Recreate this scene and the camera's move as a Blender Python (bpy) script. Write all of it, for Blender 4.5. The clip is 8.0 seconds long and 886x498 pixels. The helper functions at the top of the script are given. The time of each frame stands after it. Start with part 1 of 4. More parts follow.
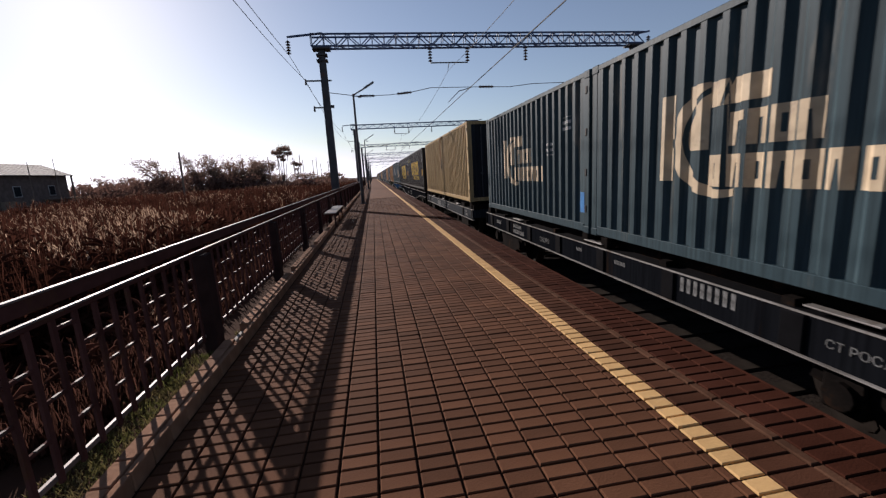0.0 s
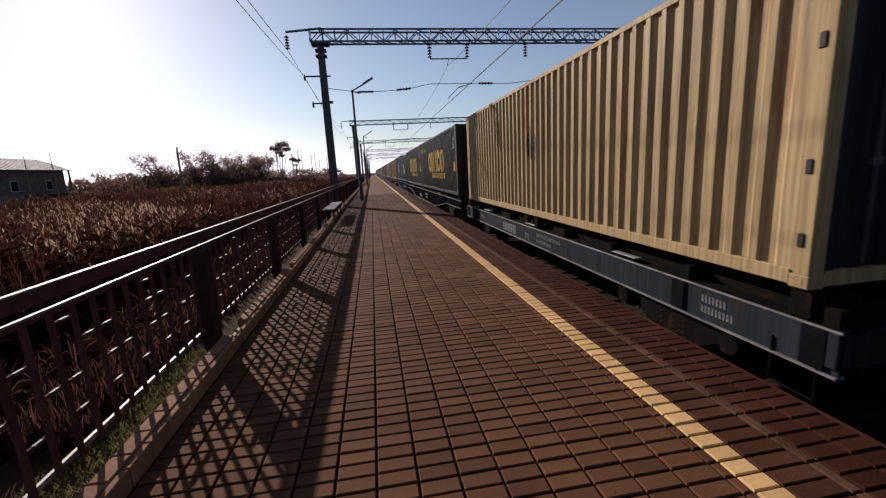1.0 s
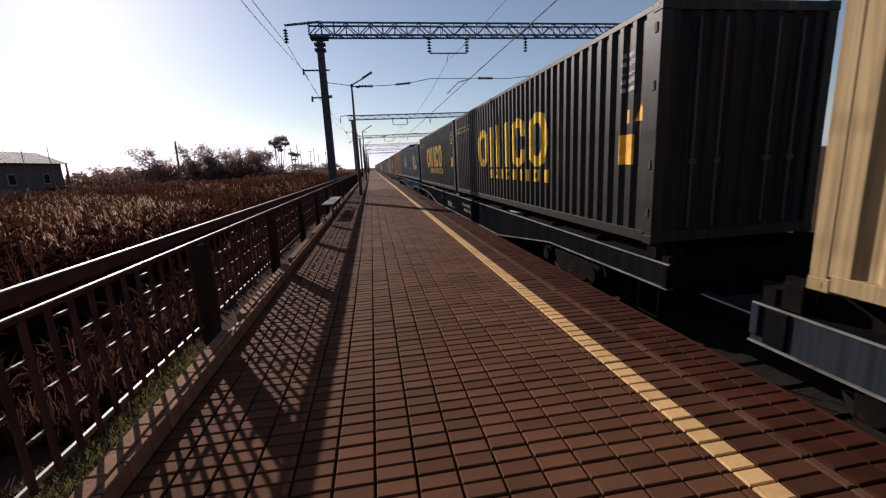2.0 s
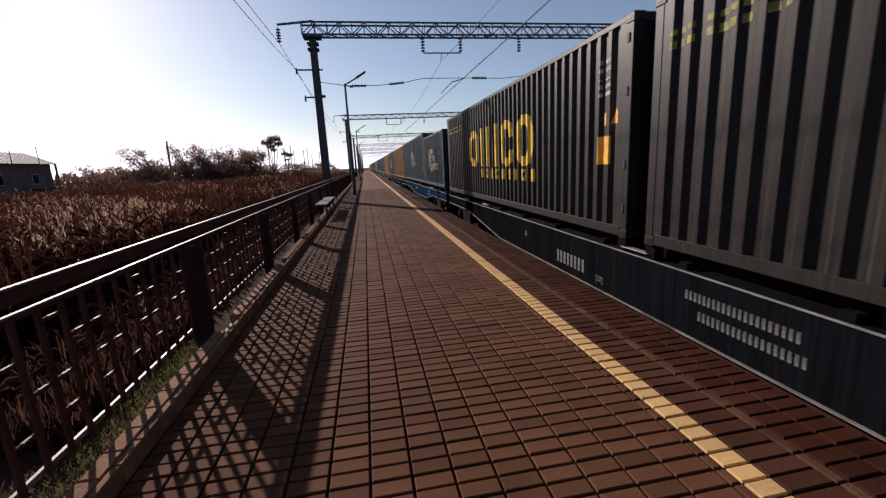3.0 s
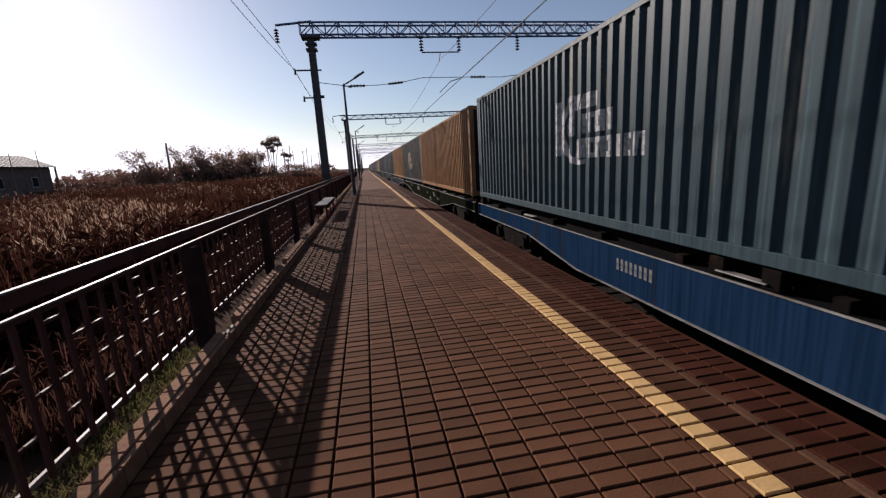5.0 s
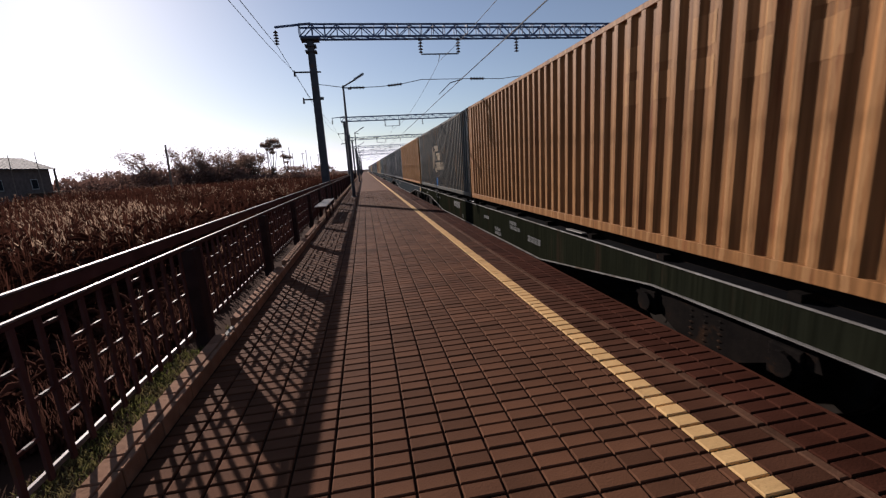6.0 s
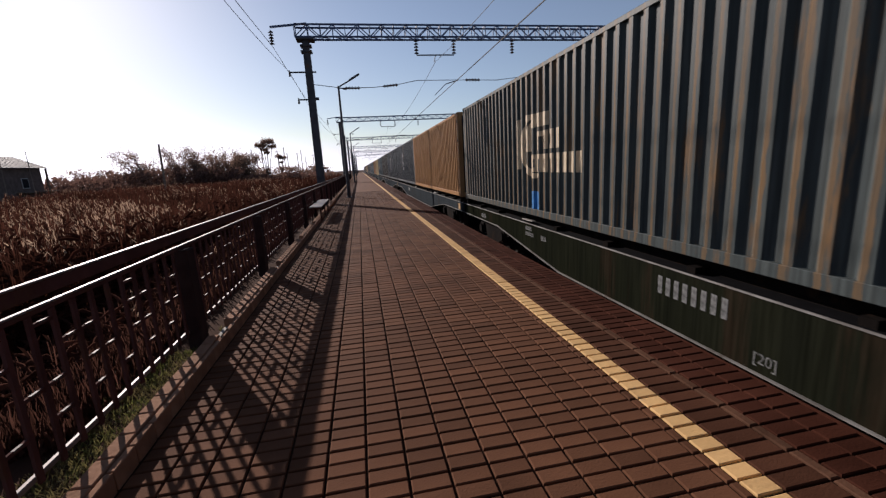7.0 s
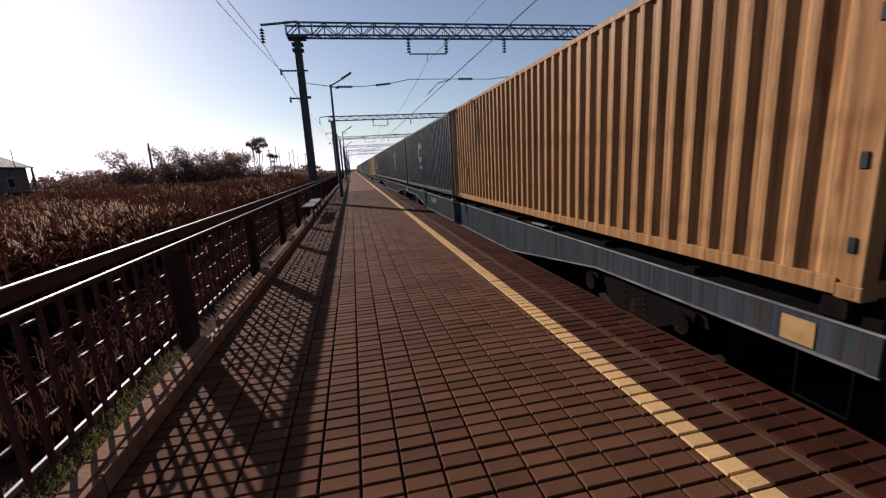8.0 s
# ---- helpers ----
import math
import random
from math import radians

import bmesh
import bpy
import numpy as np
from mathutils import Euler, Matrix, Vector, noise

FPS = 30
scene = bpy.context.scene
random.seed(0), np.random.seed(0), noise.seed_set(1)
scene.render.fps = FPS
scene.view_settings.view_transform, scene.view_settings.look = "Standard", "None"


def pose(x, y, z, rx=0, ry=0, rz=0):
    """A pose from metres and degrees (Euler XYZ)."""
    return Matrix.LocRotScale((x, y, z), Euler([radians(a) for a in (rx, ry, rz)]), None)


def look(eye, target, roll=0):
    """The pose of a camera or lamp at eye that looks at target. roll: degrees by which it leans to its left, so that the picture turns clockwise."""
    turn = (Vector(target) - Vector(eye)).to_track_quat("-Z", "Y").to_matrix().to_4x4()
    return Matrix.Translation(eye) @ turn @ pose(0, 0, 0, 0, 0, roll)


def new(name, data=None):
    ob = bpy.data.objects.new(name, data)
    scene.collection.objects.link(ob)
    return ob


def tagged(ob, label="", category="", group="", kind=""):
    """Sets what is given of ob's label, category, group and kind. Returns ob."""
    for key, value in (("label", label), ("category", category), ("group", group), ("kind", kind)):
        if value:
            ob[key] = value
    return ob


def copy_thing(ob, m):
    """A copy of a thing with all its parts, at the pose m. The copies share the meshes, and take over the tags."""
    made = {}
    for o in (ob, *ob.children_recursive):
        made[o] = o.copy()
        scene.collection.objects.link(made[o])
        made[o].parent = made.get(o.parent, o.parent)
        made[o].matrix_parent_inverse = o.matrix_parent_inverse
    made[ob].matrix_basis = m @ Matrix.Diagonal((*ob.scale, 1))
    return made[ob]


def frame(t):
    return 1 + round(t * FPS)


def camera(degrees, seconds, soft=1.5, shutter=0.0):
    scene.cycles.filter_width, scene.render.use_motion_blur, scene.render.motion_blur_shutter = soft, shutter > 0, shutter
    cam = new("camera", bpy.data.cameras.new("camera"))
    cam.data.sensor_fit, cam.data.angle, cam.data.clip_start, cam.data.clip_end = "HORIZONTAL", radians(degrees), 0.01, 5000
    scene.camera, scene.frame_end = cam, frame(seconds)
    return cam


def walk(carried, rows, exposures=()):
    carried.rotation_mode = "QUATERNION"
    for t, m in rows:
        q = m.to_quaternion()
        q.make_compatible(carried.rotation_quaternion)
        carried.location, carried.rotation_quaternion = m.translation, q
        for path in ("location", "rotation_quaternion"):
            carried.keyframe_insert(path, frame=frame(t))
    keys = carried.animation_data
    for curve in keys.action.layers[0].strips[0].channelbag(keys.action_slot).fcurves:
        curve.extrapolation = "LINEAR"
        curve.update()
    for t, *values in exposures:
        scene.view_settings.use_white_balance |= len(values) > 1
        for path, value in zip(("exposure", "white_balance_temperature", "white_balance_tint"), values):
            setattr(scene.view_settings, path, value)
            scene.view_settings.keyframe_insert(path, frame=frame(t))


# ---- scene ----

# ---------------------------------------------------------------- camera
EYE = (0.0, 0.0, 1.75)
TURNS = (  # seconds, yaw, pitch, lean
    (0.0, -8.873, -10.539, -3.359), (0.5, -8.845, -10.85, -3.299), (1.0, -9.041, -10.997, -3.079),
    (1.5, -8.937, -11.541, -2.906), (3.0, -9.941, -11.696, -2.897), (3.5, -10.125, -11.73, -3.156),
    (4.0, -9.852, -11.717, -3.215), (4.5, -9.837, -11.837, -3.348), (6.0, -9.976, -11.59, -3.486),
    (6.5, -10.18, -11.563, -3.381), (7.0, -10.666, -11.499, -3.208), (7.5, -10.963, -11.617, -3.209),
    (8.0, -11.615, -11.672, -3.233))


def aim(yaw, pitch, lean):
    y, p = radians(yaw), radians(pitch)
    way = Vector((-math.sin(y) * math.cos(p), math.cos(y) * math.cos(p), math.sin(p)))
    return look(EYE, Vector(EYE) + way * 10, lean)


cam = camera(94.15, 8.0, soft=1.3, shutter=0.05)
walk(cam, [(t, aim(a, b, c)) for t, a, b, c in TURNS], [(0.0, 0.5, 6100, 17), (8.0, 0.5, 6100, 17)])

# ---------------------------------------------------------------- light
SUN_AZ, SUN_EL = 29.4, 22.0          # degrees to the left of +y, degrees up
world = bpy.data.worlds.new("sky")
scene.world = world
world.use_nodes = True
wn = world.node_tree.nodes
sky = wn.new("ShaderNodeTexSky")
sky.sky_type = "NISHITA"
sky.sun_disc = False
sky.sun_elevation = radians(SUN_EL)
sky.sun_rotation = radians(-SUN_AZ)
sky.air_density, sky.dust_density, sky.ozone_density = 1.0, 0.35, 1.6
wn["Background"].inputs["Strength"].default_value = 0.060
thin_haze = wn.new("ShaderNodeHueSaturation")
thin_haze.inputs["Saturation"].default_value = 0.82
link_sky = world.node_tree.links.new
link_sky(sky.outputs[0], thin_haze.inputs["Color"])
# white haze near the horizon: green and blue never fall below the red
split, join = wn.new("ShaderNodeSeparateColor"), wn.new("ShaderNodeCombineColor")
link_sky(thin_haze.outputs[0], split.inputs[0])
link_sky(split.outputs["Red"], join.inputs["Red"])
for channel, least in (("Green", 0.97), ("Blue", 0.98)):
    floor_of = wn.new("ShaderNodeMath")
    floor_of.operation = "MULTIPLY"
    floor_of.inputs[1].default_value = least
    higher = wn.new("ShaderNodeMath")
    higher.operation = "MAXIMUM"
    link_sky(split.outputs["Red"], floor_of.inputs[0])
    link_sky(floor_of.outputs[0], higher.inputs[0])
    link_sky(split.outputs[channel], higher.inputs[1])
    link_sky(higher.outputs[0], join.inputs[channel])
link_sky(join.outputs[0], wn["Background"].inputs["Color"])
sun_data = bpy.data.lights.new("sun", "SUN")
sun_data.energy, sun_data.angle, sun_data.color = 5.0, radians(0.55), (1.0, 0.88, 0.74)
sun = new("sun", sun_data)
to_sun = Vector((-math.sin(radians(SUN_AZ)) * math.cos(radians(SUN_EL)),
                 math.cos(radians(SUN_AZ)) * math.cos(radians(SUN_EL)), math.sin(radians(SUN_EL))))
sun.matrix_world = look(to_sun * 60, (0, 0, 0))

# ---------------------------------------------------------------- materials


def material(name, colour, rough=0.8, metal=0.0, second=None, scale=4.0, amount=0.5, bump=0.0, bump_scale=40.0,
             per_object=0.0, per_island=0.0, rust=None, rust_amount=0.0, stretch=(1, 1, 1), spec=0.2, thin=0.0):
    m = bpy.data.materials.new(name)
    m.use_nodes = True
    nt = m.node_tree
    n, link = nt.nodes, nt.links.new
    b = n["Principled BSDF"]
    b.inputs["Roughness"].default_value = rough
    b.inputs["Metallic"].default_value = metal
    b.inputs["Specular IOR Level"].default_value = spec
    co = n.new("ShaderNodeTexCoord")
    mp = n.new("ShaderNodeMapping")
    mp.inputs["Scale"].default_value = stretch
    link(co.outputs["Object"], mp.inputs["Vector"])
    tex = n.new("ShaderNodeTexNoise")
    tex.inputs["Scale"].default_value, tex.inputs["Detail"].default_value = scale, 6.0
    link(mp.outputs[0], tex.inputs["Vector"])
    ramp = n.new("ShaderNodeValToRGB")
    ramp.color_ramp.elements[0].position, ramp.color_ramp.elements[1].position = 0.5 - 0.3 * amount, 0.5 + 0.3 * amount
    c2 = second or tuple(c * 0.65 for c in colour)
    ramp.color_ramp.elements[0].color = (*c2, 1)
    ramp.color_ramp.elements[1].color = (*colour, 1)
    link(tex.outputs["Fac"], ramp.inputs["Fac"])
    last = ramp.outputs["Color"]
    if rust:
        t2 = n.new("ShaderNodeTexNoise")
        t2.inputs["Scale"].default_value, t2.inputs["Detail"].default_value = scale * 0.45, 9.0
        t2.inputs["Roughness"].default_value = 0.7
        link(mp.outputs[0], t2.inputs["Vector"])
        r2 = n.new("ShaderNodeValToRGB")
        r2.color_ramp.elements[0].position, r2.color_ramp.elements[1].position = 0.62 - 0.25 * rust_amount, 0.70 - 0.2 * rust_amount
        link(t2.outputs["Fac"], r2.inputs["Fac"])
        mix = n.new("ShaderNodeMix")
        mix.data_type = "RGBA"
        link(r2.outputs["Color"], mix.inputs["Factor"])
        link(last, mix.inputs["A"])
        mix.inputs["B"].default_value = (*rust, 1)
        last = mix.outputs["Result"]
    if per_object or per_island:
        src = n.new("ShaderNodeObjectInfo").outputs["Random"] if per_object else n.new("ShaderNodeNewGeometry").outputs["Random Per Island"]
        k = per_object or per_island
        mr = n.new("ShaderNodeMapRange")
        mr.inputs["To Min"].default_value, mr.inputs["To Max"].default_value = 1 - k, 1 + k
        link(src, mr.inputs["Value"])
        hsv = n.new("ShaderNodeHueSaturation")
        link(mr.outputs[0], hsv.inputs["Value"])
        link(last, hsv.inputs["Color"])
        last = hsv.outputs["Color"]
    link(last, b.inputs["Base Color"])
    if thin:
        tr = n.new("ShaderNodeBsdfTranslucent")
        link(last, tr.inputs["Color"])
        ms = n.new("ShaderNodeMixShader")
        ms.inputs["Fac"].default_value = thin
        link(b.outputs[0], ms.inputs[1])
        link(tr.outputs[0], ms.inputs[2])
        link(ms.outputs[0], n["Material Output"].inputs["Surface"])
    if bump:
        t3 = n.new("ShaderNodeTexNoise")
        t3.inputs["Scale"].default_value, t3.inputs["Detail"].default_value = bump_scale, 5.0
        link(co.outputs["Object"], t3.inputs["Vector"])
        bp = n.new("ShaderNodeBump")
        bp.inputs["Strength"].default_value, bp.inputs["Distance"].default_value = bump, 0.01
        link(t3.outputs["Fac"], bp.inputs["Height"])
        link(bp.outputs[0], b.inputs["Normal"])
    return m


PAVER = material("paver", (0.112, 0.050, 0.0265), 0.88, scale=1.3, spec=0.07, second=(0.076, 0.033, 0.0175), bump=0.28, bump_scale=70, per_island=0.22)
PAVER_ONE = material("paver_single", (0.112, 0.050, 0.0265), 0.88, scale=1.3, spec=0.07, second=(0.076, 0.033, 0.0175), bump=0.28, bump_scale=70, per_object=0.22)
PAVER_RED = material("paver_red", (0.052, 0.0185, 0.0115), 0.9, scale=1.5, spec=0.03, second=(0.033, 0.011, 0.0065), bump=0.28, bump_scale=70, per_island=0.2)
PAVER_VERGE = material("paver_verge", (0.066, 0.028, 0.016), 0.9, scale=1.5, spec=0.05, second=(0.045, 0.018, 0.010), bump=0.28, bump_scale=70, per_island=0.2)
PAVER_TAN = material("paver_tan", (0.088, 0.044, 0.027), 0.9, spec=0.04, scale=3, bump=0.4, per_island=0.15)
JOINT = material("joint_sand", (0.028, 0.0135, 0.0085), 0.95, spec=0.03, scale=6, bump=0.4)
YELLOW = material("yellow_line", (0.54, 0.345, 0.150), 0.8, spec=0.1, scale=5, second=(0.48, 0.30, 0.13), bump=0.3, per_island=0.08, rust=(0.30, 0.22, 0.15), rust_amount=0.12)
KERB = material("kerb_brick", (0.26, 0.145, 0.090), 0.9, spec=0.05, scale=5, second=(0.185, 0.098, 0.060), bump=0.5, per_object=0.15)
CONCRETE = material("concrete", (0.33, 0.31, 0.28), 0.85, scale=2, bump=0.4)
# fence, earth, reed and weed browns are lifted to stand for veiling glare
FENCE = material("veiled_fence_paint", (0.086, 0.039, 0.035), 0.85, spec=0.03, scale=5, second=(0.058, 0.026, 0.023), rust=(0.08, 0.040, 0.027), rust_amount=0.2, bump=0.15)
POST_PAINT = material("post_paint", (0.040, 0.024, 0.022), 0.85, spec=0.03, scale=5, second=(0.027, 0.016, 0.015), bump=0.15)
# paler than the railing: paints the sunlit tops of its rails
LIT_RAIL = material("lit_rail_paint", (0.17, 0.14, 0.13), 0.55, metal=0.1, scale=6, second=(0.10, 0.080, 0.072), bump=0.1)
LINK = material("sunlit_link_steel", (0.085, 0.068, 0.060), 0.65, scale=6, second=(0.05, 0.04, 0.036))
STEEL_DARK = material("mast_steel", (0.055, 0.056, 0.065), 0.6, scale=3, second=(0.035, 0.036, 0.042), rust=(0.09, 0.05, 0.035), rust_amount=0.15)
GANTRY = material("gantry_blue", (0.075, 0.105, 0.19), 0.55, scale=3, second=(0.05, 0.07, 0.13), rust=(0.09, 0.06, 0.05), rust_amount=0.1)
INSULATOR = material("insulator", (0.045, 0.032, 0.03), 0.25)
WIRE = material("wire", (0.06, 0.055, 0.055), 0.6)
LAMP_HEAD = material("lamp_head", (0.10, 0.10, 0.11), 0.5)
EARTH = material("earth", (0.060, 0.032, 0.021), 0.95, spec=0.02, scale=0.35, second=(0.036, 0.019, 0.013), bump=0.8, bump_scale=9)
GRASS = material("grass", (0.10, 0.105, 0.030), 0.8, scale=5, second=(0.15, 0.115, 0.055), per_island=0.35, thin=0.4)
REED = material("reed_stalk", (0.066, 0.0255, 0.017), 0.9, spec=0.02, scale=0.4, second=(0.040, 0.016, 0.011), per_island=0.35, thin=0.4)
WEED = material("dry_weed", (0.095, 0.044, 0.032), 0.9, spec=0.02, scale=0.6, second=(0.058, 0.027, 0.020), per_island=0.35, thin=0.4)
PLUME = material("reed_plume", (0.30, 0.21, 0.15), 0.85, scale=2, second=(0.20, 0.13, 0.09), per_island=0.3, thin=0.6)
BARK = material("bark", (0.085, 0.062, 0.05), 0.9, scale=6, bump=0.5)
# both leaf browns are lightened to paint in the haze before distant trees
SCRUB = material("scrub_leaf", (0.17, 0.098, 0.078), 0.85, scale=0.3, second=(0.12, 0.068, 0.055), per_island=0.3, thin=0.5)
LEAF = material("autumn_leaf", (0.20, 0.13, 0.10), 0.8, scale=1.0, second=(0.14, 0.088, 0.068), per_island=0.35, thin=0.6)
WALL = material("house_wall", (0.13, 0.098, 0.088), 0.9, scale=2, bump=0.2)
ROOF = material("roof_sheet", (0.17, 0.155, 0.15), 0.75, scale=1.5, spec=0.12)
PANE = material("window_glass", (0.02, 0.025, 0.03), 0.08)
# pale steel that paints the sunlit glint along flange edges and flaps
LIT_EDGE = material("lit_steel_edge", (0.29, 0.28, 0.27), 0.48, metal=0.4, scale=3, second=(0.16, 0.15, 0.14), rust=(0.10, 0.07, 0.05), rust_amount=0.2)
WOOD = material("weathered_wood", (0.16, 0.125, 0.10), 0.85, scale=3, stretch=(8, 8, 0.8))
BENCH = material("bench_plank", (0.50, 0.46, 0.42), 0.5, scale=4, stretch=(8, 1, 8), second=(0.38, 0.34, 0.31))
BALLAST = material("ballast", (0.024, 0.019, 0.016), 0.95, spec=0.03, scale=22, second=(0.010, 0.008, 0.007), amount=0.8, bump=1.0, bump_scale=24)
RAIL_STEEL = material("rail_steel", (0.26, 0.19, 0.15), 0.4, metal=0.7, scale=8)
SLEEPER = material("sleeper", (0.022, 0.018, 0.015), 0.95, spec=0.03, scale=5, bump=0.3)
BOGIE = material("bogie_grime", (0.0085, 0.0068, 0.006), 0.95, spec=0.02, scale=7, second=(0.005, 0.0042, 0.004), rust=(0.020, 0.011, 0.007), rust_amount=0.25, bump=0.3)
WHEEL = material("wheel_steel", (0.035, 0.028, 0.024), 0.5, metal=0.6, scale=8)
STENCIL = material("stencil_paint", (0.17, 0.172, 0.172), 0.75, scale=16, second=(0.06, 0.06, 0.06))
STAIN = material("soot_stain", (0.070, 0.048, 0.034), 0.8, scale=12, second=(0.14, 0.10, 0.058), amount=1.0)
# near-black; on the top flanges it stands in for the gap's shade
NEAR_BLACK = material("near_black_coat", (0.005, 0.005, 0.006), 0.9, spec=0.03, scale=7)
WHITE_PAINT = material("white_paint", (0.40, 0.40, 0.40), 0.7, scale=14, second=(0.16, 0.16, 0.16))
CREAM_PAINT = material("cream_paint", (0.50, 0.40, 0.27), 0.6, scale=5, second=(0.38, 0.30, 0.20), rust=(0.32, 0.25, 0.18), rust_amount=0.22)
YELLOW_PAINT = material("yellow_paint", (0.72, 0.47, 0.02), 0.6, scale=4, second=(0.56, 0.34, 0.02), rust=(0.36, 0.17, 0.03), rust_amount=0.15)
TAN_PAINT = material("tan_patch_paint", (0.36, 0.215, 0.085), 0.6, scale=7, second=(0.27, 0.155, 0.06))
OLIVE_PAINT = material("faded_yellow_paint", (0.36, 0.33, 0.08), 0.7, scale=8, second=(0.14, 0.13, 0.05))
ORANGE_PAINT = material("orange_label", (0.85, 0.42, 0.03), 0.5, scale=6)
RED_PAINT = material("red_label", (0.30, 0.05, 0.02), 0.5, scale=6)
BLUE_PAINT = material("bright_blue_patch", (0.035, 0.18, 0.45), 0.5, scale=6)
SEAL = material("door_seal", (0.02, 0.02, 0.02), 0.7)


def coat(name, a, b, rust, k=0.2, rough=0.45, spec=0.04, scale=1.7, fold=None):
    """Container paint with stretched grime; fold: the colour of rust that runs along the fold of each corrugation."""
    m = material(name, a, rough, scale=scale, second=b, amount=0.8, rust=rust, rust_amount=k, bump=0.12, bump_scale=14, stretch=(2.4, 2.4, 0.28), spec=spec)
    n, link = m.node_tree.nodes, m.node_tree.links.new
    b_in = n["Principled BSDF"].inputs["Base Color"]
    last = b_in.links[0].from_socket
    co = n.new("ShaderNodeTexCoord")
    # fine runs of grime down the side
    long = n.new("ShaderNodeMapping")
    long.inputs["Scale"].default_value = (26, 26, 0.9)
    link(co.outputs["Object"], long.inputs["Vector"])
    runs = n.new("ShaderNodeTexNoise")
    runs.inputs["Scale"].default_value, runs.inputs["Detail"].default_value = 1.0, 4.0
    link(long.outputs[0], runs.inputs["Vector"])
    depth = n.new("ShaderNodeMapRange")
    for nm, v in (("From Min", 0.3), ("From Max", 0.62), ("To Min", 0.62), ("To Max", 1.12)):
        depth.inputs[nm].default_value = v
    link(runs.outputs["Fac"], depth.inputs["Value"])
    tone = n.new("ShaderNodeHueSaturation")
    link(depth.outputs[0], tone.inputs["Value"])
    link(last, tone.inputs["Color"])
    last = tone.outputs["Color"]
    link(last, b_in)
    if fold:
        xyz = n.new("ShaderNodeSeparateXYZ")
        link(co.outputs["Object"], xyz.inputs[0])

        def sums(op, first, second):
            q = n.new("ShaderNodeMath")
            q.operation = op
            for i, v in enumerate((first, second)):
                if isinstance(v, (int, float)):
                    q.inputs[i].default_value = v
                else:
                    link(v, q.inputs[i])
            return q.outputs[0]
        wob = n.new("ShaderNodeTexNoise")
        wob.inputs["Scale"].default_value, wob.inputs["Detail"].default_value = 5.0, 5.0
        link(co.outputs["Object"], wob.inputs["Vector"])
        along = sums("ADD", sums("SUBTRACT", xyz.outputs["Y"], 0.221 + 0.278 * 2), sums("MULTIPLY", sums("SUBTRACT", wob.outputs["Fac"], 0.5), 0.07))
        phase = sums("FLOORED_MODULO", along, 0.278)
        on = sums("MULTIPLY", sums("GREATER_THAN", phase, 0.040), sums("LESS_THAN", phase, 0.100))
        big = n.new("ShaderNodeTexNoise")
        big.inputs["Scale"].default_value, big.inputs["Detail"].default_value = 0.8, 3.0
        link(co.outputs["Object"], big.inputs["Vector"])
        amount = sums("MULTIPLY", on, sums("MULTIPLY", sums("MULTIPLY", big.outputs["Fac"], runs.outputs["Fac"]), 2.3))
        mix = n.new("ShaderNodeMix")
        mix.data_type = "RGBA"
        link(amount, mix.inputs["Factor"])
        link(last, mix.inputs["A"])
        mix.inputs["B"].default_value = (*fold, 1)
        link(mix.outputs["Result"], b_in)
    return m


TEAL = coat("teal_coat", (0.038, 0.061, 0.071), (0.022, 0.038, 0.047), (0.13, 0.12, 0.10), 0.12, 0.5, 0.07)
TEAL_RUSTY = coat("rusty_teal_coat", (0.060, 0.070, 0.069), (0.034, 0.043, 0.045), (0.125, 0.077, 0.040), 0.26, 0.5, 0.06, 4.2, fold=(0.135, 0.083, 0.040))
SAND = coat("sand_coat", (0.36, 0.262, 0.138), (0.26, 0.185, 0.094), (0.25, 0.12, 0.055), 0.16, 0.5, 0.03)
OCHRE_LIGHT = coat("light_ochre_coat", (0.31, 0.165, 0.072), (0.215, 0.108, 0.046), (0.20, 0.080, 0.034), 0.22, 0.5, 0.03, 3.2, fold=(0.38, 0.22, 0.10))
OCHRE = coat("ochre_coat", (0.245, 0.120, 0.048), (0.165, 0.078, 0.031), (0.17, 0.065, 0.028), 0.25, 0.5, 0.04, 3.2, fold=(0.30, 0.165, 0.075))
BLACK = coat("charcoal_coat", (0.029, 0.025, 0.0225), (0.020, 0.0175, 0.016), (0.085, 0.055, 0.036), 0.15, 0.45, 0.08)
NAVY = coat("navy_coat", (0.036, 0.044, 0.053), (0.025, 0.031, 0.038), (0.13, 0.09, 0.06), 0.15, 0.45, 0.08)
# near-black on all near ends: the shade of the unlit end is painted in
SHADED_DOOR = coat("shaded_door_coat", (0.020, 0.022, 0.028), (0.014, 0.015, 0.019), (0.03, 0.022, 0.018), 0.2, 0.6)
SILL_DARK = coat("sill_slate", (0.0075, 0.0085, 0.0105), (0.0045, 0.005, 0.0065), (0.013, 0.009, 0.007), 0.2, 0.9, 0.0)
SILL_SLATE = coat("sill_weathered_slate", (0.022, 0.027, 0.033), (0.013, 0.016, 0.020), (0.028, 0.020, 0.015), 0.2, 0.85, 0.03)
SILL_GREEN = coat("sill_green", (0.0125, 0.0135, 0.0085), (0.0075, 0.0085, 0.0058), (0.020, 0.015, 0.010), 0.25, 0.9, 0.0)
SILL_BLUE = coat("sill_blue", (0.010, 0.026, 0.060), (0.007, 0.018, 0.042), (0.025, 0.018, 0.014), 0.12, 0.9, 0.0)
SILL_GREY = coat("sill_grey", (0.044, 0.051, 0.056), (0.029, 0.034, 0.039), (0.04, 0.030, 0.023), 0.2, 0.9, 0.0)

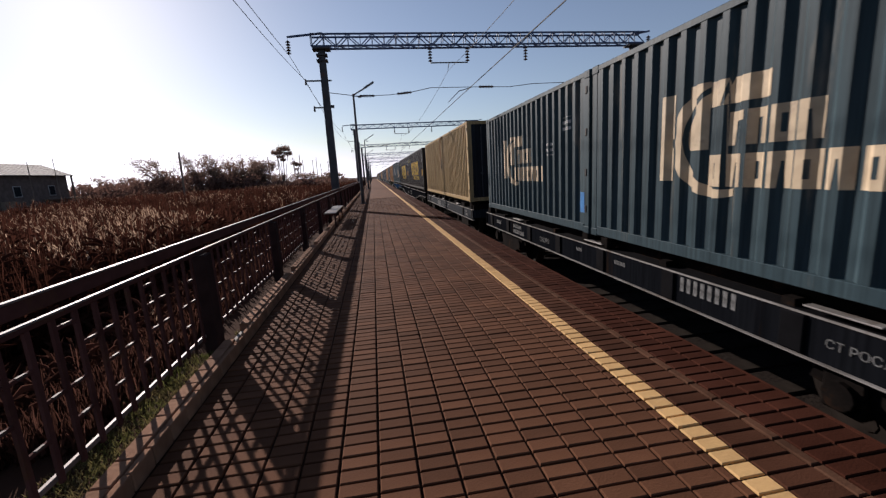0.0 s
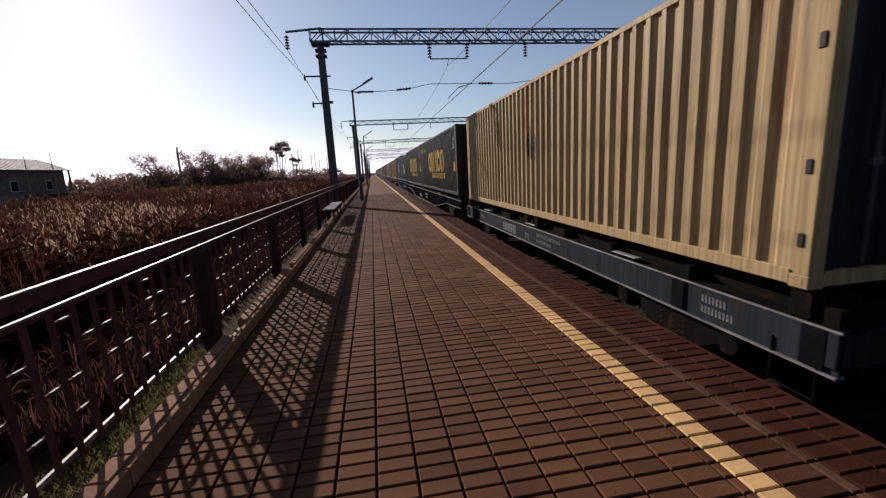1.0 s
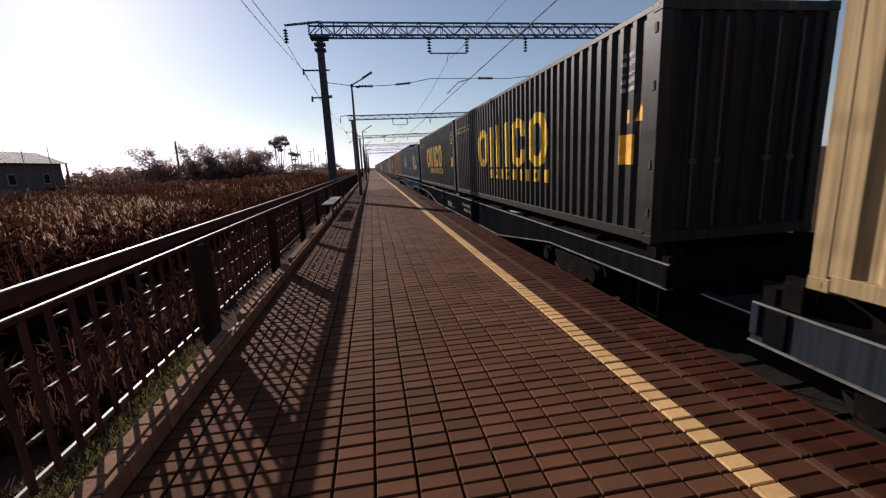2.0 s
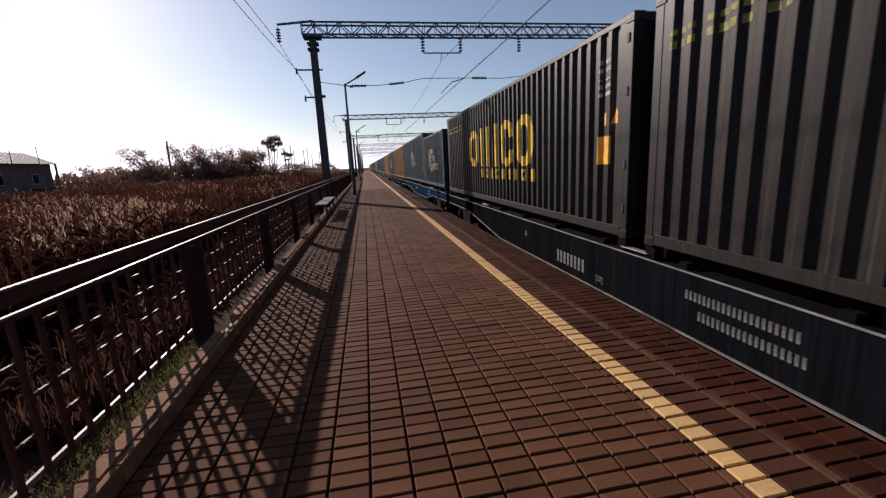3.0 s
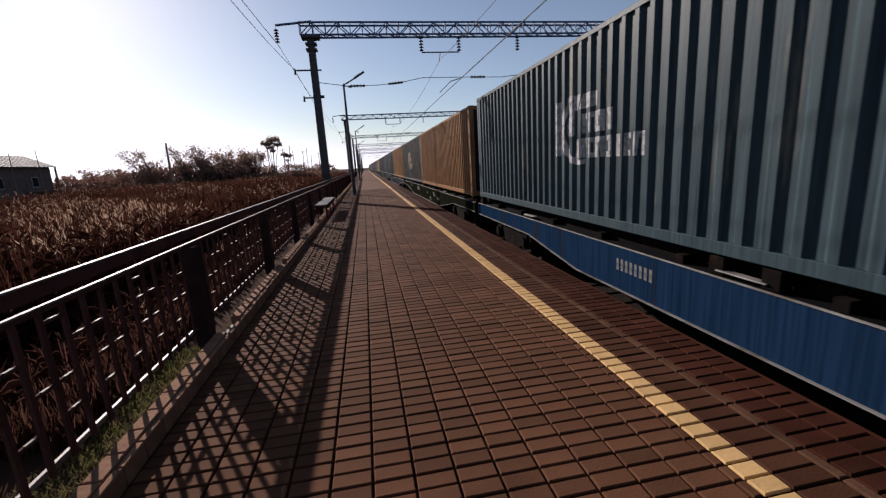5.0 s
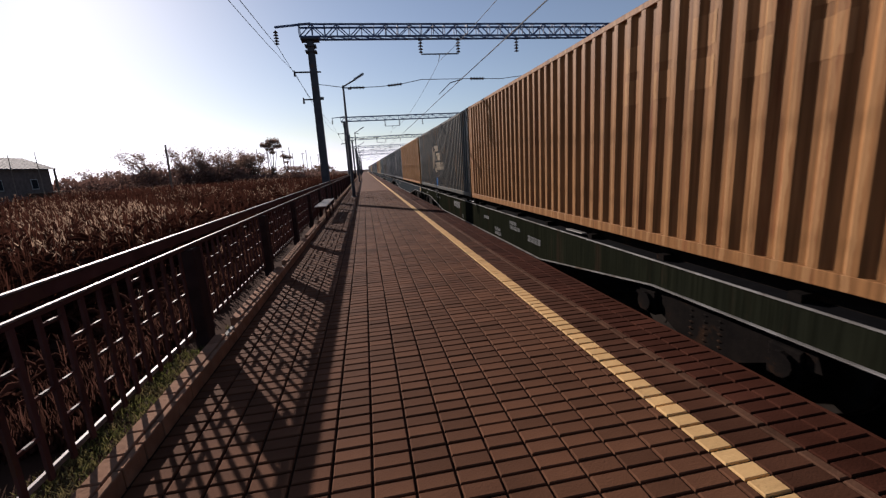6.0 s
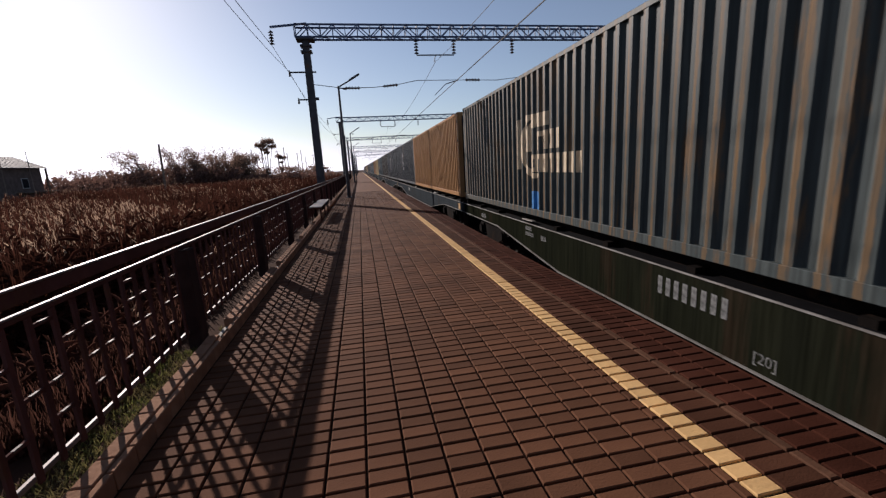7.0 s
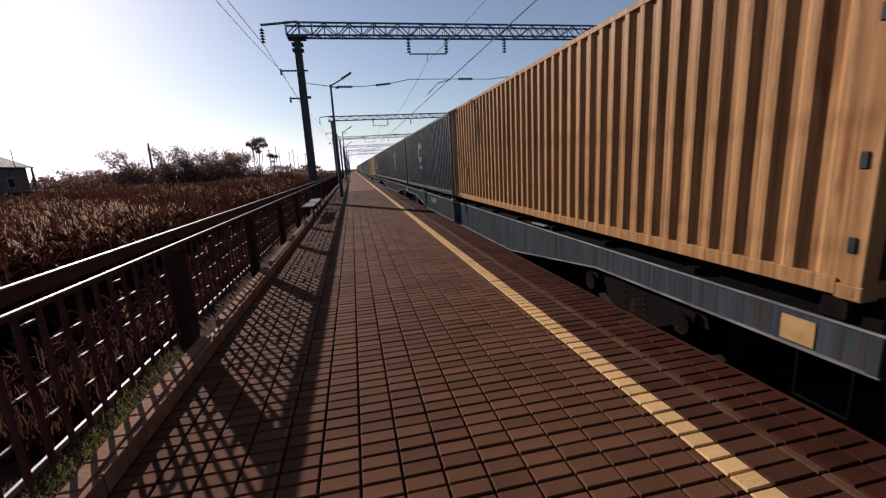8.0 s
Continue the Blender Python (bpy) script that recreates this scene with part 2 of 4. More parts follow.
# ---------------------------------------------------------------- mesh helpers


def box(bm, x0, x1, y0, y1, z0, z1, bevel=0.0):
    m = Matrix.LocRotScale(((x0 + x1) / 2, (y0 + y1) / 2, (z0 + z1) / 2), None, (x1 - x0, y1 - y0, z1 - z0))
    v = bmesh.ops.create_cube(bm, size=1.0, matrix=m)["verts"]
    if bevel:
        e = list({e for q in v for e in q.link_edges})
        bmesh.ops.bevel(bm, geom=e, offset=bevel, segments=1, affect="EDGES")
    return bm


def rod(bm, a, b, r0, r1=None, seg=8):
    a, b = Vector(a), Vector(b)
    d = b - a
    m = Matrix.Translation((a + b) / 2) @ d.to_track_quat("Z", "Y").to_matrix().to_4x4()
    bmesh.ops.create_cone(bm, cap_ends=True, segments=seg, radius1=r0, radius2=r0 if r1 is None else r1, depth=d.length, matrix=m)
    return bm


def bar(bm, a, b, w, h=None):
    """A square bar from a to b."""
    a, b = Vector(a), Vector(b)
    d = b - a
    m = Matrix.Translation((a + b) / 2) @ d.to_track_quat("Z", "Y").to_matrix().to_4x4() @ Matrix.Diagonal((w, h or w, d.length, 1))
    bmesh.ops.create_cube(bm, size=1.0, matrix=m)
    return bm


def plate(bm, outline, x0, x1):
    """A plate in the y-z plane with that outline, between x0 and x1."""
    near = [bm.verts.new((x0, y, z)) for y, z in outline]
    far = [bm.verts.new((x1, y, z)) for y, z in outline]
    bm.faces.new(near)
    bm.faces.new(far[::-1])
    for i in range(len(near)):
        j = (i + 1) % len(near)
        bm.faces.new((near[j], near[i], far[i], far[j]))
    bmesh.ops.recalc_face_normals(bm, faces=bm.faces)
    return bm


def mesh_of(name, bm, mat, smooth=False):
    me = bpy.data.meshes.new(name)
    bm.to_mesh(me)
    bm.free()
    me.materials.append(mat)
    if smooth:
        for f in me.polygons:
            f.use_smooth = True
    return me


def part(name, bm, mat, parent=None, label="", smooth=False):
    ob = new(name, mesh_of(name, bm, mat, smooth))
    if parent:
        ob.parent = parent
    if label:
        tagged(ob, label)
    return ob


def piece(name, me, parent, m=None):
    ob = new(name, me)
    ob.parent = parent
    if m is not None:
        ob.matrix_basis = m
    return ob


def raw(name, verts, faces, mat, parent=None):
    me = bpy.data.meshes.new(name)
    me.from_pydata(verts, [], faces)
    me.materials.append(mat)
    ob = new(name, me)
    if parent:
        ob.parent = parent
    return ob


MOVERS = []
SPEED = 12.2

# ---------------------------------------------------------------- ground
GX = (-2500, -900, -300, -120, -60, -30, -16, -9, -6, -4.5, -3.2, -2.6, -2.05, -1.65, -1.3, 0, 3, 5, 8, 12, 20, 60, 300, 900, 2500)
GY = (-300, -60, -20, 0, 5, 10, 15, 20, 30, 40, 55, 70, 90, 120, 160, 220, 400, 900, 3000)


def ground_z(x, y):
    if x > -1.5:
        base = -0.95
    elif x > -2.7:
        base = -0.06
    elif x > -4.5:
        base = -0.06 - 0.69 * (-2.7 - x) / 1.8
    else:
        base = -0.75
    return base + (0.12 * noise.noise((x * 0.1, y * 0.1, 0)) if -70 < x < -3 and y < 200 else 0)


gv = [(x, y, ground_z(x, y)) for y in GY for x in GX]
gf = [(j * len(GX) + i, j * len(GX) + i + 1, (j + 1) * len(GX) + i + 1, (j + 1) * len(GX) + i)
      for j in range(len(GY) - 1) for i in range(len(GX) - 1)]
ground = tagged(raw("ground", gv, gf, EARTH), "dark brown autumn earth of an open field", "ground", kind="structure")

# track bed, sleepers and rails of two tracks
AXIS = 4.676
RAIL_Z = -0.66
for n, ax in (("track_bed_1", AXIS), ("track_bed_2", AXIS + 4.5)):
    bm = bmesh.new()
    o = [(ax - 2.2, -0.94), (ax - 1.55, RAIL_Z - 0.2), (ax + 1.55, RAIL_Z - 0.2), (ax + 2.2, -0.94)]
    a = [bm.verts.new((x, -40, z)) for x, z in o]
    b = [bm.verts.new((x, 500, z)) for x, z in o]
    for i in range(3):
        bm.faces.new((a[i], a[i + 1], b[i + 1], b[i]))
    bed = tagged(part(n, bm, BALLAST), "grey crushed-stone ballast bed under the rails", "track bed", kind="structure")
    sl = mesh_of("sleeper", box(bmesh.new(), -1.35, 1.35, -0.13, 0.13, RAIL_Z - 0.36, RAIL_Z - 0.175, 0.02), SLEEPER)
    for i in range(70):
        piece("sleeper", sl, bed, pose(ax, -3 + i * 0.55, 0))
    for sx in (-0.76, 0.76):
        bm = bmesh.new()
        box(bm, ax + sx - 0.036, ax + sx + 0.036, -40, 500, RAIL_Z - 0.045, RAIL_Z)
        box(bm, ax + sx - 0.01, ax + sx + 0.01, -40, 500, RAIL_Z - 0.15, RAIL_Z - 0.045)
        box(bm, ax + sx - 0.065, ax + sx + 0.065, -40, 500, RAIL_Z - 0.175, RAIL_Z - 0.15)
        part("rail", bm, RAIL_STEEL, bed, "brown steel running rail")

# ---------------------------------------------------------------- platform
TW, TP, GAP, Y0, YT = 0.237, 0.1185, 0.0145, -8.0, 34.0
P_LEFT, P_EDGE, LINE0, LINE1 = -1.545, 2.885, 1.843, 2.018
bm = box(bmesh.new(), -1.72, P_EDGE - 0.01, -12, 260, -0.93, -0.016)
platform = tagged(part("platform", bm, JOINT), "long brick-paved station platform with sandy joints", "platform", kind="structure")
box_bm = box(bmesh.new(), P_EDGE - 0.16, P_EDGE, YT, 260, -0.15, -0.003)
part("edge_slab", box_bm, PAVER_RED, platform, "dark red paved platform edge")


def paver_mesh(name, w, p, mat):
    bm = bmesh.new()
    h = 0.05
    v = [bm.verts.new(q) for q in ((-w / 2, -p / 2, -h), (w / 2, -p / 2, -h), (w / 2, p / 2, -h), (-w / 2, p / 2, -h))]
    c = 0.006
    t = [bm.verts.new((sx * w / 2, sy * p / 2, -c)) for sx, sy in ((-1, -1), (1, -1), (1, 1), (-1, 1))]
    u = [bm.verts.new((sx * (w / 2 - c), sy * (p / 2 - c), 0)) for sx, sy in ((-1, -1), (1, -1), (1, 1), (-1, 1))]
    for i in range(4):
        j = (i + 1) % 4
        bm.faces.new((v[i], v[j], t[j], t[i]))
        bm.faces.new((t[i], t[j], u[j], u[i]))
    bm.faces.new(u)
    return mesh_of(name, bm, mat)


def paved(cols, rows, w, p, mat, name, skip=None):
    """Pavers joined in one mesh."""
    verts, faces = [], []
    c, h = 0.006, 0.03
    rnd = random.Random(5)
    for x in cols:
        for y in rows:
            if skip and skip(x, y):
                continue
            k = len(verts)
            dz = rnd.uniform(-0.0035, 0.0025)
            tx, ty = rnd.uniform(-.008, .008), rnd.uniform(-.008, .008)
            hw, hp = (w - GAP) / 2, (p - GAP) / 2
            for ox, oz in ((0, -h), (0, -c), (c, 0)):
                for sx, sy in ((-1, -1), (1, -1), (1, 1), (-1, 1)):
                    px, py = sx * (hw - ox), sy * (hp - ox)
                    verts.append((x + px, y + py, oz + dz + tx * px + ty * py))
            for a in (0, 4):
                for i in range(4):
                    j = (i + 1) % 4
                    faces.append((k + a + i, k + a + j, k + a + 4 + j, k + a + 4 + i))
            faces.append((k + 8, k + 9, k + 10, k + 11))
    return tagged(raw(name, verts, faces, mat, platform), kind="stuff")


J0 = -0.355
main_cols = [J0 + TW * (i + 0.5) for i in range(-5, 9)]
main_cols = [x for x in main_cols if P_LEFT < x - TW / 2 + 0.02 and x + TW / 2 < LINE0 + 0.1]
fill = LINE0 - (main_cols[-1] + TW / 2)
rows = [Y0 + TP * (i + 0.5) for i in range(int((YT - Y0) / TP))]
near = lambda x, y: 2.0 < y < 5.5
verge_cols = [LINE1 + 0.145]
red_cols2 = [LINE1 + 0.29 + 0.075 + TW * (i + 0.5) for i in range(2)]
paved(main_cols, rows, TW, TP, PAVER, "pavers", near)
if fill > 0.03:
    paved([LINE0 - fill / 2], rows, fill, TP, PAVER, "filler_pavers")
paved(red_cols2, rows, TW, TP, PAVER_RED, "red_pavers")
paved(verge_cols, rows, 0.29, TP, PAVER_VERGE, "verge_pavers")
paved([LINE1 + 0.3275], [y + TP / 2 for y in rows[::2]], 0.075, TP * 2, PAVER_TAN, "tan_strip_pieces")
paved([(LINE0 + LINE1) / 2], rows, LINE1 - LINE0, TP, YELLOW, "yellow_line_pavers")
one = paver_mesh("paver", TW - GAP, TP - GAP, PAVER_ONE)
rp = random.Random(11)
for x in main_cols:
    for y in rows:
        if near(x, y):
            piece("paver", one, platform, pose(x, y, rp.uniform(-0.0035, 0.0025), rp.uniform(-.45, .45), rp.uniform(-.45, .45), rp.uniform(-.4, .4)))
part("edge_strip", box(bmesh.new(), LINE1 + 0.84, P_EDGE, Y0, YT, -0.12, -0.006), PAVER_RED, platform, "dark red platform edge strip")
# far stretch, whose pieces are too small to tell apart
for nm, x0, x1, mt in (("far_paving", P_LEFT, LINE0, PAVER), ("far_yellow_line", LINE0, LINE1, YELLOW), ("far_red_paving", LINE1, P_EDGE - 0.16, PAVER_RED)):
    part(nm, box(bmesh.new(), x0, x1, YT, 260, -0.05, -0.002), mt, platform)

# kerb of two brick courses on the fence side
kb = tagged(part("kerb", box(bmesh.new(), -1.726, -1.572, -12, 260, -0.3, 0.02), CONCRETE), "low kerb of two courses of tan brick", "kerb", kind="structure")
k_out = mesh_of("brick", box(bmesh.new(), -0.058, 0.058, -0.116, 0.116, 0.015, 0.115, 0.007), KERB)
k_in = mesh_of("brick", box(bmesh.new(), -0.024, 0.024, -0.116, 0.116, -0.03, 0.112, 0.006), KERB)
POSTS = [4.72 + 3.2 * i for i in range(-4, 30)]
for i in range(155):
    y = -7.3 + i * 0.244
    if min(abs(y - q) for q in POSTS) > 0.2:
        piece("brick", k_out, kb, pose(-1.672, y, 0, 0, rp.uniform(-2, 2), rp.uniform(-.8, .8)))
    piece("brick", k_in, kb, pose(-1.578, y + 0.1, 0, 0, rp.uniform(-1.5, 1.5), rp.uniform(-.8, .8)))
part("far_course", box(bmesh.new(), -1.73, -1.55, 30.7, 230, -0.05, 0.112), KERB, kb)

# ---------------------------------------------------------------- fence
FX = -1.93


def fence_post():
    return mesh_of("post", box(bmesh.new(), -0.07, 0.07, -0.10, 0.10, -0.5, 1.035, 0.012), POST_PAINT)


fence = tagged(new("fence"), "dark painted metal railing with pattern infill along the platform", "fence")
pm = fence_post()
for y in POSTS:
    piece("post", pm, fence, pose(FX + 0.03, y, 0))
# pale caps paint the rails' sunlit tops, darker boards their unlit sides
for nm, x, z, h, w in (("top_rail", FX - 0.02, 1.215, 0.014, 0.040), ("rail_shade_board", FX - 0.02, 1.199, 0.085, 0.030), ("second_rail", FX, 1.075, 0.014, 0.034), ("rail_shade_bar", FX, 1.0605, 0.030, 0.028), ("bottom_rail", FX - 0.02, 0.165, 0.035, 0.03)):
    for a in range(0, 10):
        y0 = -8.08 + a * 9.6
        part(nm, box(bmesh.new(), x - w / 2, x + w / 2, y0, y0 + 9.59, z - h, z, 0.004), FENCE if nm in ("rail_shade_board", "rail_shade_bar") else LIT_RAIL, fence, "worn metal handrail cap, pale for its sunlit top" if nm == "top_rail" else "")
# infill: upright flats with short cross links, one panel between each two posts
BARS = 16
STEP = (3.2 - 0.18) / BARS
LINKS = [(0.09 + (i + 1.0) * STEP, z) for i in range(BARS - 1) for z, on in ((0.385, i % 2), (0.595, i % 3), (0.81, (i // 2) % 2), (0.97, i % 5 == 0)) if on]
ub = bmesh.new()
for i in range(BARS):
    y = 0.09 + (i + 0.5) * STEP
    box(ub, -0.010, 0.010, y - 0.018, y + 0.018, 0.11, 1.03)
for y, z in LINKS:
    box(ub, -0.008, 0.008, y - STEP / 2, y + STEP / 2, z - 0.011, z + 0.011)
panel = mesh_of("infill_panel", ub, FENCE)
for y in POSTS[:-1]:
    piece("infill_panel", panel, fence, pose(FX, y, 0))
# paler pieces over the panel's own links paint their sunlit glints
lnk = mesh_of("bright_link", box(bmesh.new(), -0.008, 0.009, -0.032, 0.032, -0.004, 0.0095), LINK)
for y in POSTS[3:9]:
    for yy, z in LINKS:
        piece("bright_link", lnk, fence, pose(FX + 0.004, y + yy, z + 0.004))

# bench beyond the first fence fields
bench = tagged(new("bench"), "long pale plank bench on metal legs against the railing", "bench")
for i in range(4):
    part("plank", box(bmesh.new(), -1.885 + i * 0.108, -1.785 + i * 0.108, 15.4, 19.3, 0.50, 0.54, 0.008), BENCH, bench)
for y in (15.7, 17.35, 19.0):
    for x in (-1.83, -1.52):
        part("leg", box(bmesh.new(), x - 0.025, x + 0.025, y - 0.025, y + 0.025, -0.07 if x < -1.7 else 0.0, 0.46), FENCE, bench)
    part("cross_bar", box(bmesh.new(), -1.86, -1.49, y - 0.025, y + 0.025, 0.46, 0.50), FENCE, bench)

# ---------------------------------------------------------------- gantries, lamps, wires


def strings(bm, x, z_top, z_bot):
    n = 5
    rod(bm, (x, 0, z_top), (x, 0, z_bot), 0.02, seg=6)
    for i in range(n):
        z = z_top - (z_top - z_bot) * (i + 0.7) / (n + 0.3)
        rod(bm, (x, 0, z - 0.035), (x, 0, z + 0.035), 0.13, 0.05, seg=10)
    return bm


def make_gantry():
    g = tagged(new("overhead_gantry"), "blue lattice gantry on dark masts carrying the overhead wires", "gantry", "gantries over the tracks")
    bm = bmesh.new()
    L, R, ZB, ZT, hw = -2.6, 16.4, 8.57, 9.16, 0.28
    for z in (ZB, ZT):
        for y in (-hw, hw):
            box(bm, L, R, y - 0.04, y + 0.04, z - 0.04, z + 0.04)
    part("chord_frame", bm, GANTRY, g)
    bm = bmesh.new()
    n = 30
    for i in range(n):
        x0, x1 = L + (R - L) * i / n, L + (R - L) * (i + 1) / n
        for y in (-hw, hw):
            bar(bm, (x0, y, ZT if i % 2 else ZB), (x1, y, ZB if i % 2 else ZT), 0.045)
            bar(bm, (x0, y, ZB), (x0, y, ZT), 0.04)
        bar(bm, (x0, -hw, ZB), (x1, hw, ZB), 0.04)
        bar(bm, (x0, -hw, ZT), (x0, hw, ZT), 0.04)
    part("lattice", bm, GANTRY, g)
    for x in (-2.12, 15.9):
        bm = bmesh.new()
        for sy in (-1, 1):
            v = bmesh.ops.create_cube(bm, size=1.0, matrix=Matrix.Diagonal((0.36, 0.12, 9.4, 1)) @ Matrix.Translation((0, sy * 1.15, 0.0)))["verts"]
        for i in range(16):
            z = -4.5 + i * 0.6
            bar(bm, (-0.12, -0.14, z), (0.12, 0.14, z + 0.3), 0.05)
            bar(bm, (0.12, 0.14, z), (-0.12, -0.14, z + 0.3), 0.05)
        box(bm, -0.16, 0.16, -0.11, 0.11, -4.7, 4.7)
        for v in bm.verts:
            k = 1.0 - 0.22 * (v.co.z + 4.7) / 9.4
            v.co.x *= k * 1.2
            v.co.y *= k * 1.2
            v.co.x += x
            v.co.z += 3.75
        box(bm, x - 0.45, x + 0.45, -0.34, 0.34, 8.44, 8.53)
        box(bm, x - 0.28, x + 0.28, -0.26, 0.26, 8.14, 8.22)
        box(bm, x - 0.28, x + 0.28, -0.26, 0.26, 7.86, 7.94)
        part("mast", bm, STEEL_DARK, g, "dark riveted steel mast")
        box_bm = box(bmesh.new(), x - 0.42, x + 0.42, -0.42, 0.42, -0.95, -0.55, 0.03)
        part("footing", box_bm, CONCRETE, g, "concrete footing")
    for x0, x1 in ((-3.8, -2.0), (15.8, 16.9)):
        part("top_arm", bar(bmesh.new(), (x0, 0, 9.10), (x1, 0, 9.28), 0.09), GANTRY, g)
    for z, x in ((6.92, -3.1), (5.55, -2.8), (5.62, -2.3)):
        part("side_arm", bar(bmesh.new(), (x, 0, z), (-1.75, 0, z), 0.07), STEEL_DARK, g)
    for x, a, b in ((-3.78, 8.98, 8.25), (3.66, 8.57, 7.75), (5.76, 8.57, 7.75), (9.17, 8.57, 7.75), (16.85, 9.05, 8.4)):
        part("insulator_string", strings(bmesh.new(), x, a, b), INSULATOR, g, "brown ribbed insulator string")
    for x in (-3.1, -2.8):
        part("pin_insulator", rod(bmesh.new(), (x, 0, (6.92 if x < -3 else 5.55) - 0.2), (x, 0, (6.92 if x < -3 else 5.55) + 0.1), 0.06, 0.03), INSULATOR, g)
    part("yoke", rod(rod(bmesh.new(), (3.66, 0, 7.72), (5.76, 0, 7.72), 0.035), (4.7, 0, 7.72), (4.62, 0, 7.35), 0.02), STEEL_DARK, g)
    # cross-span wire with rod insulators and steady arms
    bm = bmesh.new()
    pts = [(-1.95, 6.3), (-0.4, 6.08), (1.2, 6.1), (2.4, 6.2), (3.6, 6.42), (6.2, 6.40), (8.2, 6.36), (9.6, 6.5), (15.8, 6.55)]
    for (xa, za), (xb, zb) in zip(pts, pts[1:]):
        rod(bm, (xa, 0, za), (xb, 0, zb), 0.018, seg=5)
    part("cross_wire", bm, WIRE, g)
    for xa, za, xb, zb in ((-0.35, 6.09, 0.45, 6.08), (1.7, 6.14, 2.5, 6.21), (6.35, 6.40, 7.2, 6.385)):
        bm = bmesh.new()
        rod(bm, (xa, 0, za), (xb, 0, zb), 0.045, seg=8)
        for i in range(5):
            f = (i + 0.5) / 5
            p = Vector((xa + (xb - xa) * f, 0, za + (zb - za) * f))
            rod(bm, p - Vector((0.02, 0, 0)), p + Vector((0.02, 0, 0)), 0.085, seg=8)
        part("rod_insulator", bm, INSULATOR, g)
    part("steady_arm", rod(rod(bmesh.new(), (5.9, 0, 6.38), (5.2, 0, 6.2), 0.025), (5.2, 0, 6.2), (4.55, 0, 5.62), 0.02), STEEL_DARK, g)
    return g


gantry = make_gantry()
GANTRY_Y = [24 + 39 * i for i in range(6)]
gantry.matrix_basis = pose(0, GANTRY_Y[0], 0)
for y in GANTRY_Y[1:]:
    copy_thing(gantry, pose(0, y, 0))


def sagging(name, x, z, sag, label, r=0.012):
    bm = bmesh.new()
    ys = [-15] + GANTRY_Y
    for a, b in zip(ys, ys[1:]):
        last = None
        for i in range(13):
            f = i / 12
            p = (x, a + (b - a) * f, z - sag * 4 * f * (1 - f))
            if last:
                rod(bm, last, p, r, seg=5)
            last = p
    return tagged(part(name, bm, WIRE), label, "wire", "overhead line wires")


sagging("contact_wire", 4.62, 5.42, 0.02, "thin dark contact wire over the track", 0.018)
sagging("messenger_wire", 4.66, 7.35, 0.75, "sagging messenger wire hung below the gantries", 0.011)
sagging("contact_wire", 9.17, 5.55, 0.02, "thin dark contact wire over the second track", 0.012)
sagging("feeder_wire", -3.78, 8.2, 0.5, "sagging feeder wire on the mast side arms", 0.014)
sagging("line_wire", -3.1, 6.95, 0.75, "thin line wire on mast side arms", 0.010)


def make_lamp():
    g = tagged(new("street_lamp"), "dark steel platform lamp post with one slanted arm", "street lamp", "lamps along the platform")
    bm = rod(rod(bmesh.new(), (0, 0, -0.1), (0, 0, 3.9), 0.115, 0.10, 12), (0, 0, 3.9), (0, 0, 6.95), 0.075, 0.06, 12)
    rod(bm, (0, 0, 3.84), (0, 0, 3.96), 0.125, seg=12)
    part("pole", bm, STEEL_DARK, g)
    part("base_plate", box(bmesh.new(), -0.2, 0.2, -0.2, 0.2, 0.0, 0.04, 0.01), STEEL_DARK, g)
    part("arm", rod(bmesh.new(), (0, 0, 6.88), (0.75, 0, 7.28), 0.045, seg=8), STEEL_DARK, g)
    bm = bmesh.new()
    bar(bm, (0.68, 0, 7.26), (1.34, 0, 7.64), 0.22, 0.11)
    bmesh.ops.bevel(bm, geom=list(bm.edges), offset=0.03, segments=2, affect="EDGES")
    part("lamp_head", bm, LAMP_HEAD, g, "flat grey lamp head")
    part("bracket", bar(bar(bmesh.new(), (-0.08, 0, 6.82), (0.42, 0, 6.80), 0.06), (0.28, 0, 6.76), (0.5, 0, 6.76), 0.10), STEEL_DARK, g)
    return g


lamp = make_lamp()
lamp.matrix_basis = pose(-0.80, 28, 0)
for i in range(1, 6):
    copy_thing(lamp, pose(-0.80, 28 + 34 * i, 0))

# ---------------------------------------------------------------- train: containers
XC, DECK = 3.456, 0.603
CORR = ((0.0, 0.0), (0.080, 0.0), (0.136, 0.048), (0.204, 0.048), (0.278, 0.0))   # along, inward
CACHE = {}


def profile(L):
    """Outer line of a corrugated side between its posts: along, inward."""
    n = int((L - 0.34) / 0.278)
    a = (L - n * 0.278 - 0.074) / 2
    out = [(0.14, 0.006), (a, 0.006)]
    for i in range(n):
        out += [(a + i * 0.278 + p, q + 0.006) for p, q in CORR[:-1]]
    out += [(a + n * 0.278, 0.006), (L - 0.14, 0.006)]
    return out


def inward(prof, y):
    for (a, p), (b, q) in zip(prof, prof[1:]):
        if a <= y <= b and b > a:
            return p + (q - p) * (y - a) / (b - a)
    return 0.006


def side_mesh(L, H, mat):
    prof = profile(L)
    verts, faces = [], []
    for y, x in prof:
        verts += [(x, y, 0.14), (x, y, H - 0.06), (x + 0.012, y, 0.14), (x + 0.012, y, H - 0.06)]
    for i in range(len(prof) - 1):
        k = 4 * i
        faces += [(k + 1, k + 5, k + 4, k), (k + 2, k + 6, k + 7, k + 3)]
    me = bpy.data.meshes.new("side_panel")
    me.from_pydata(verts, [], faces)
    me.materials.append(mat)
    return me


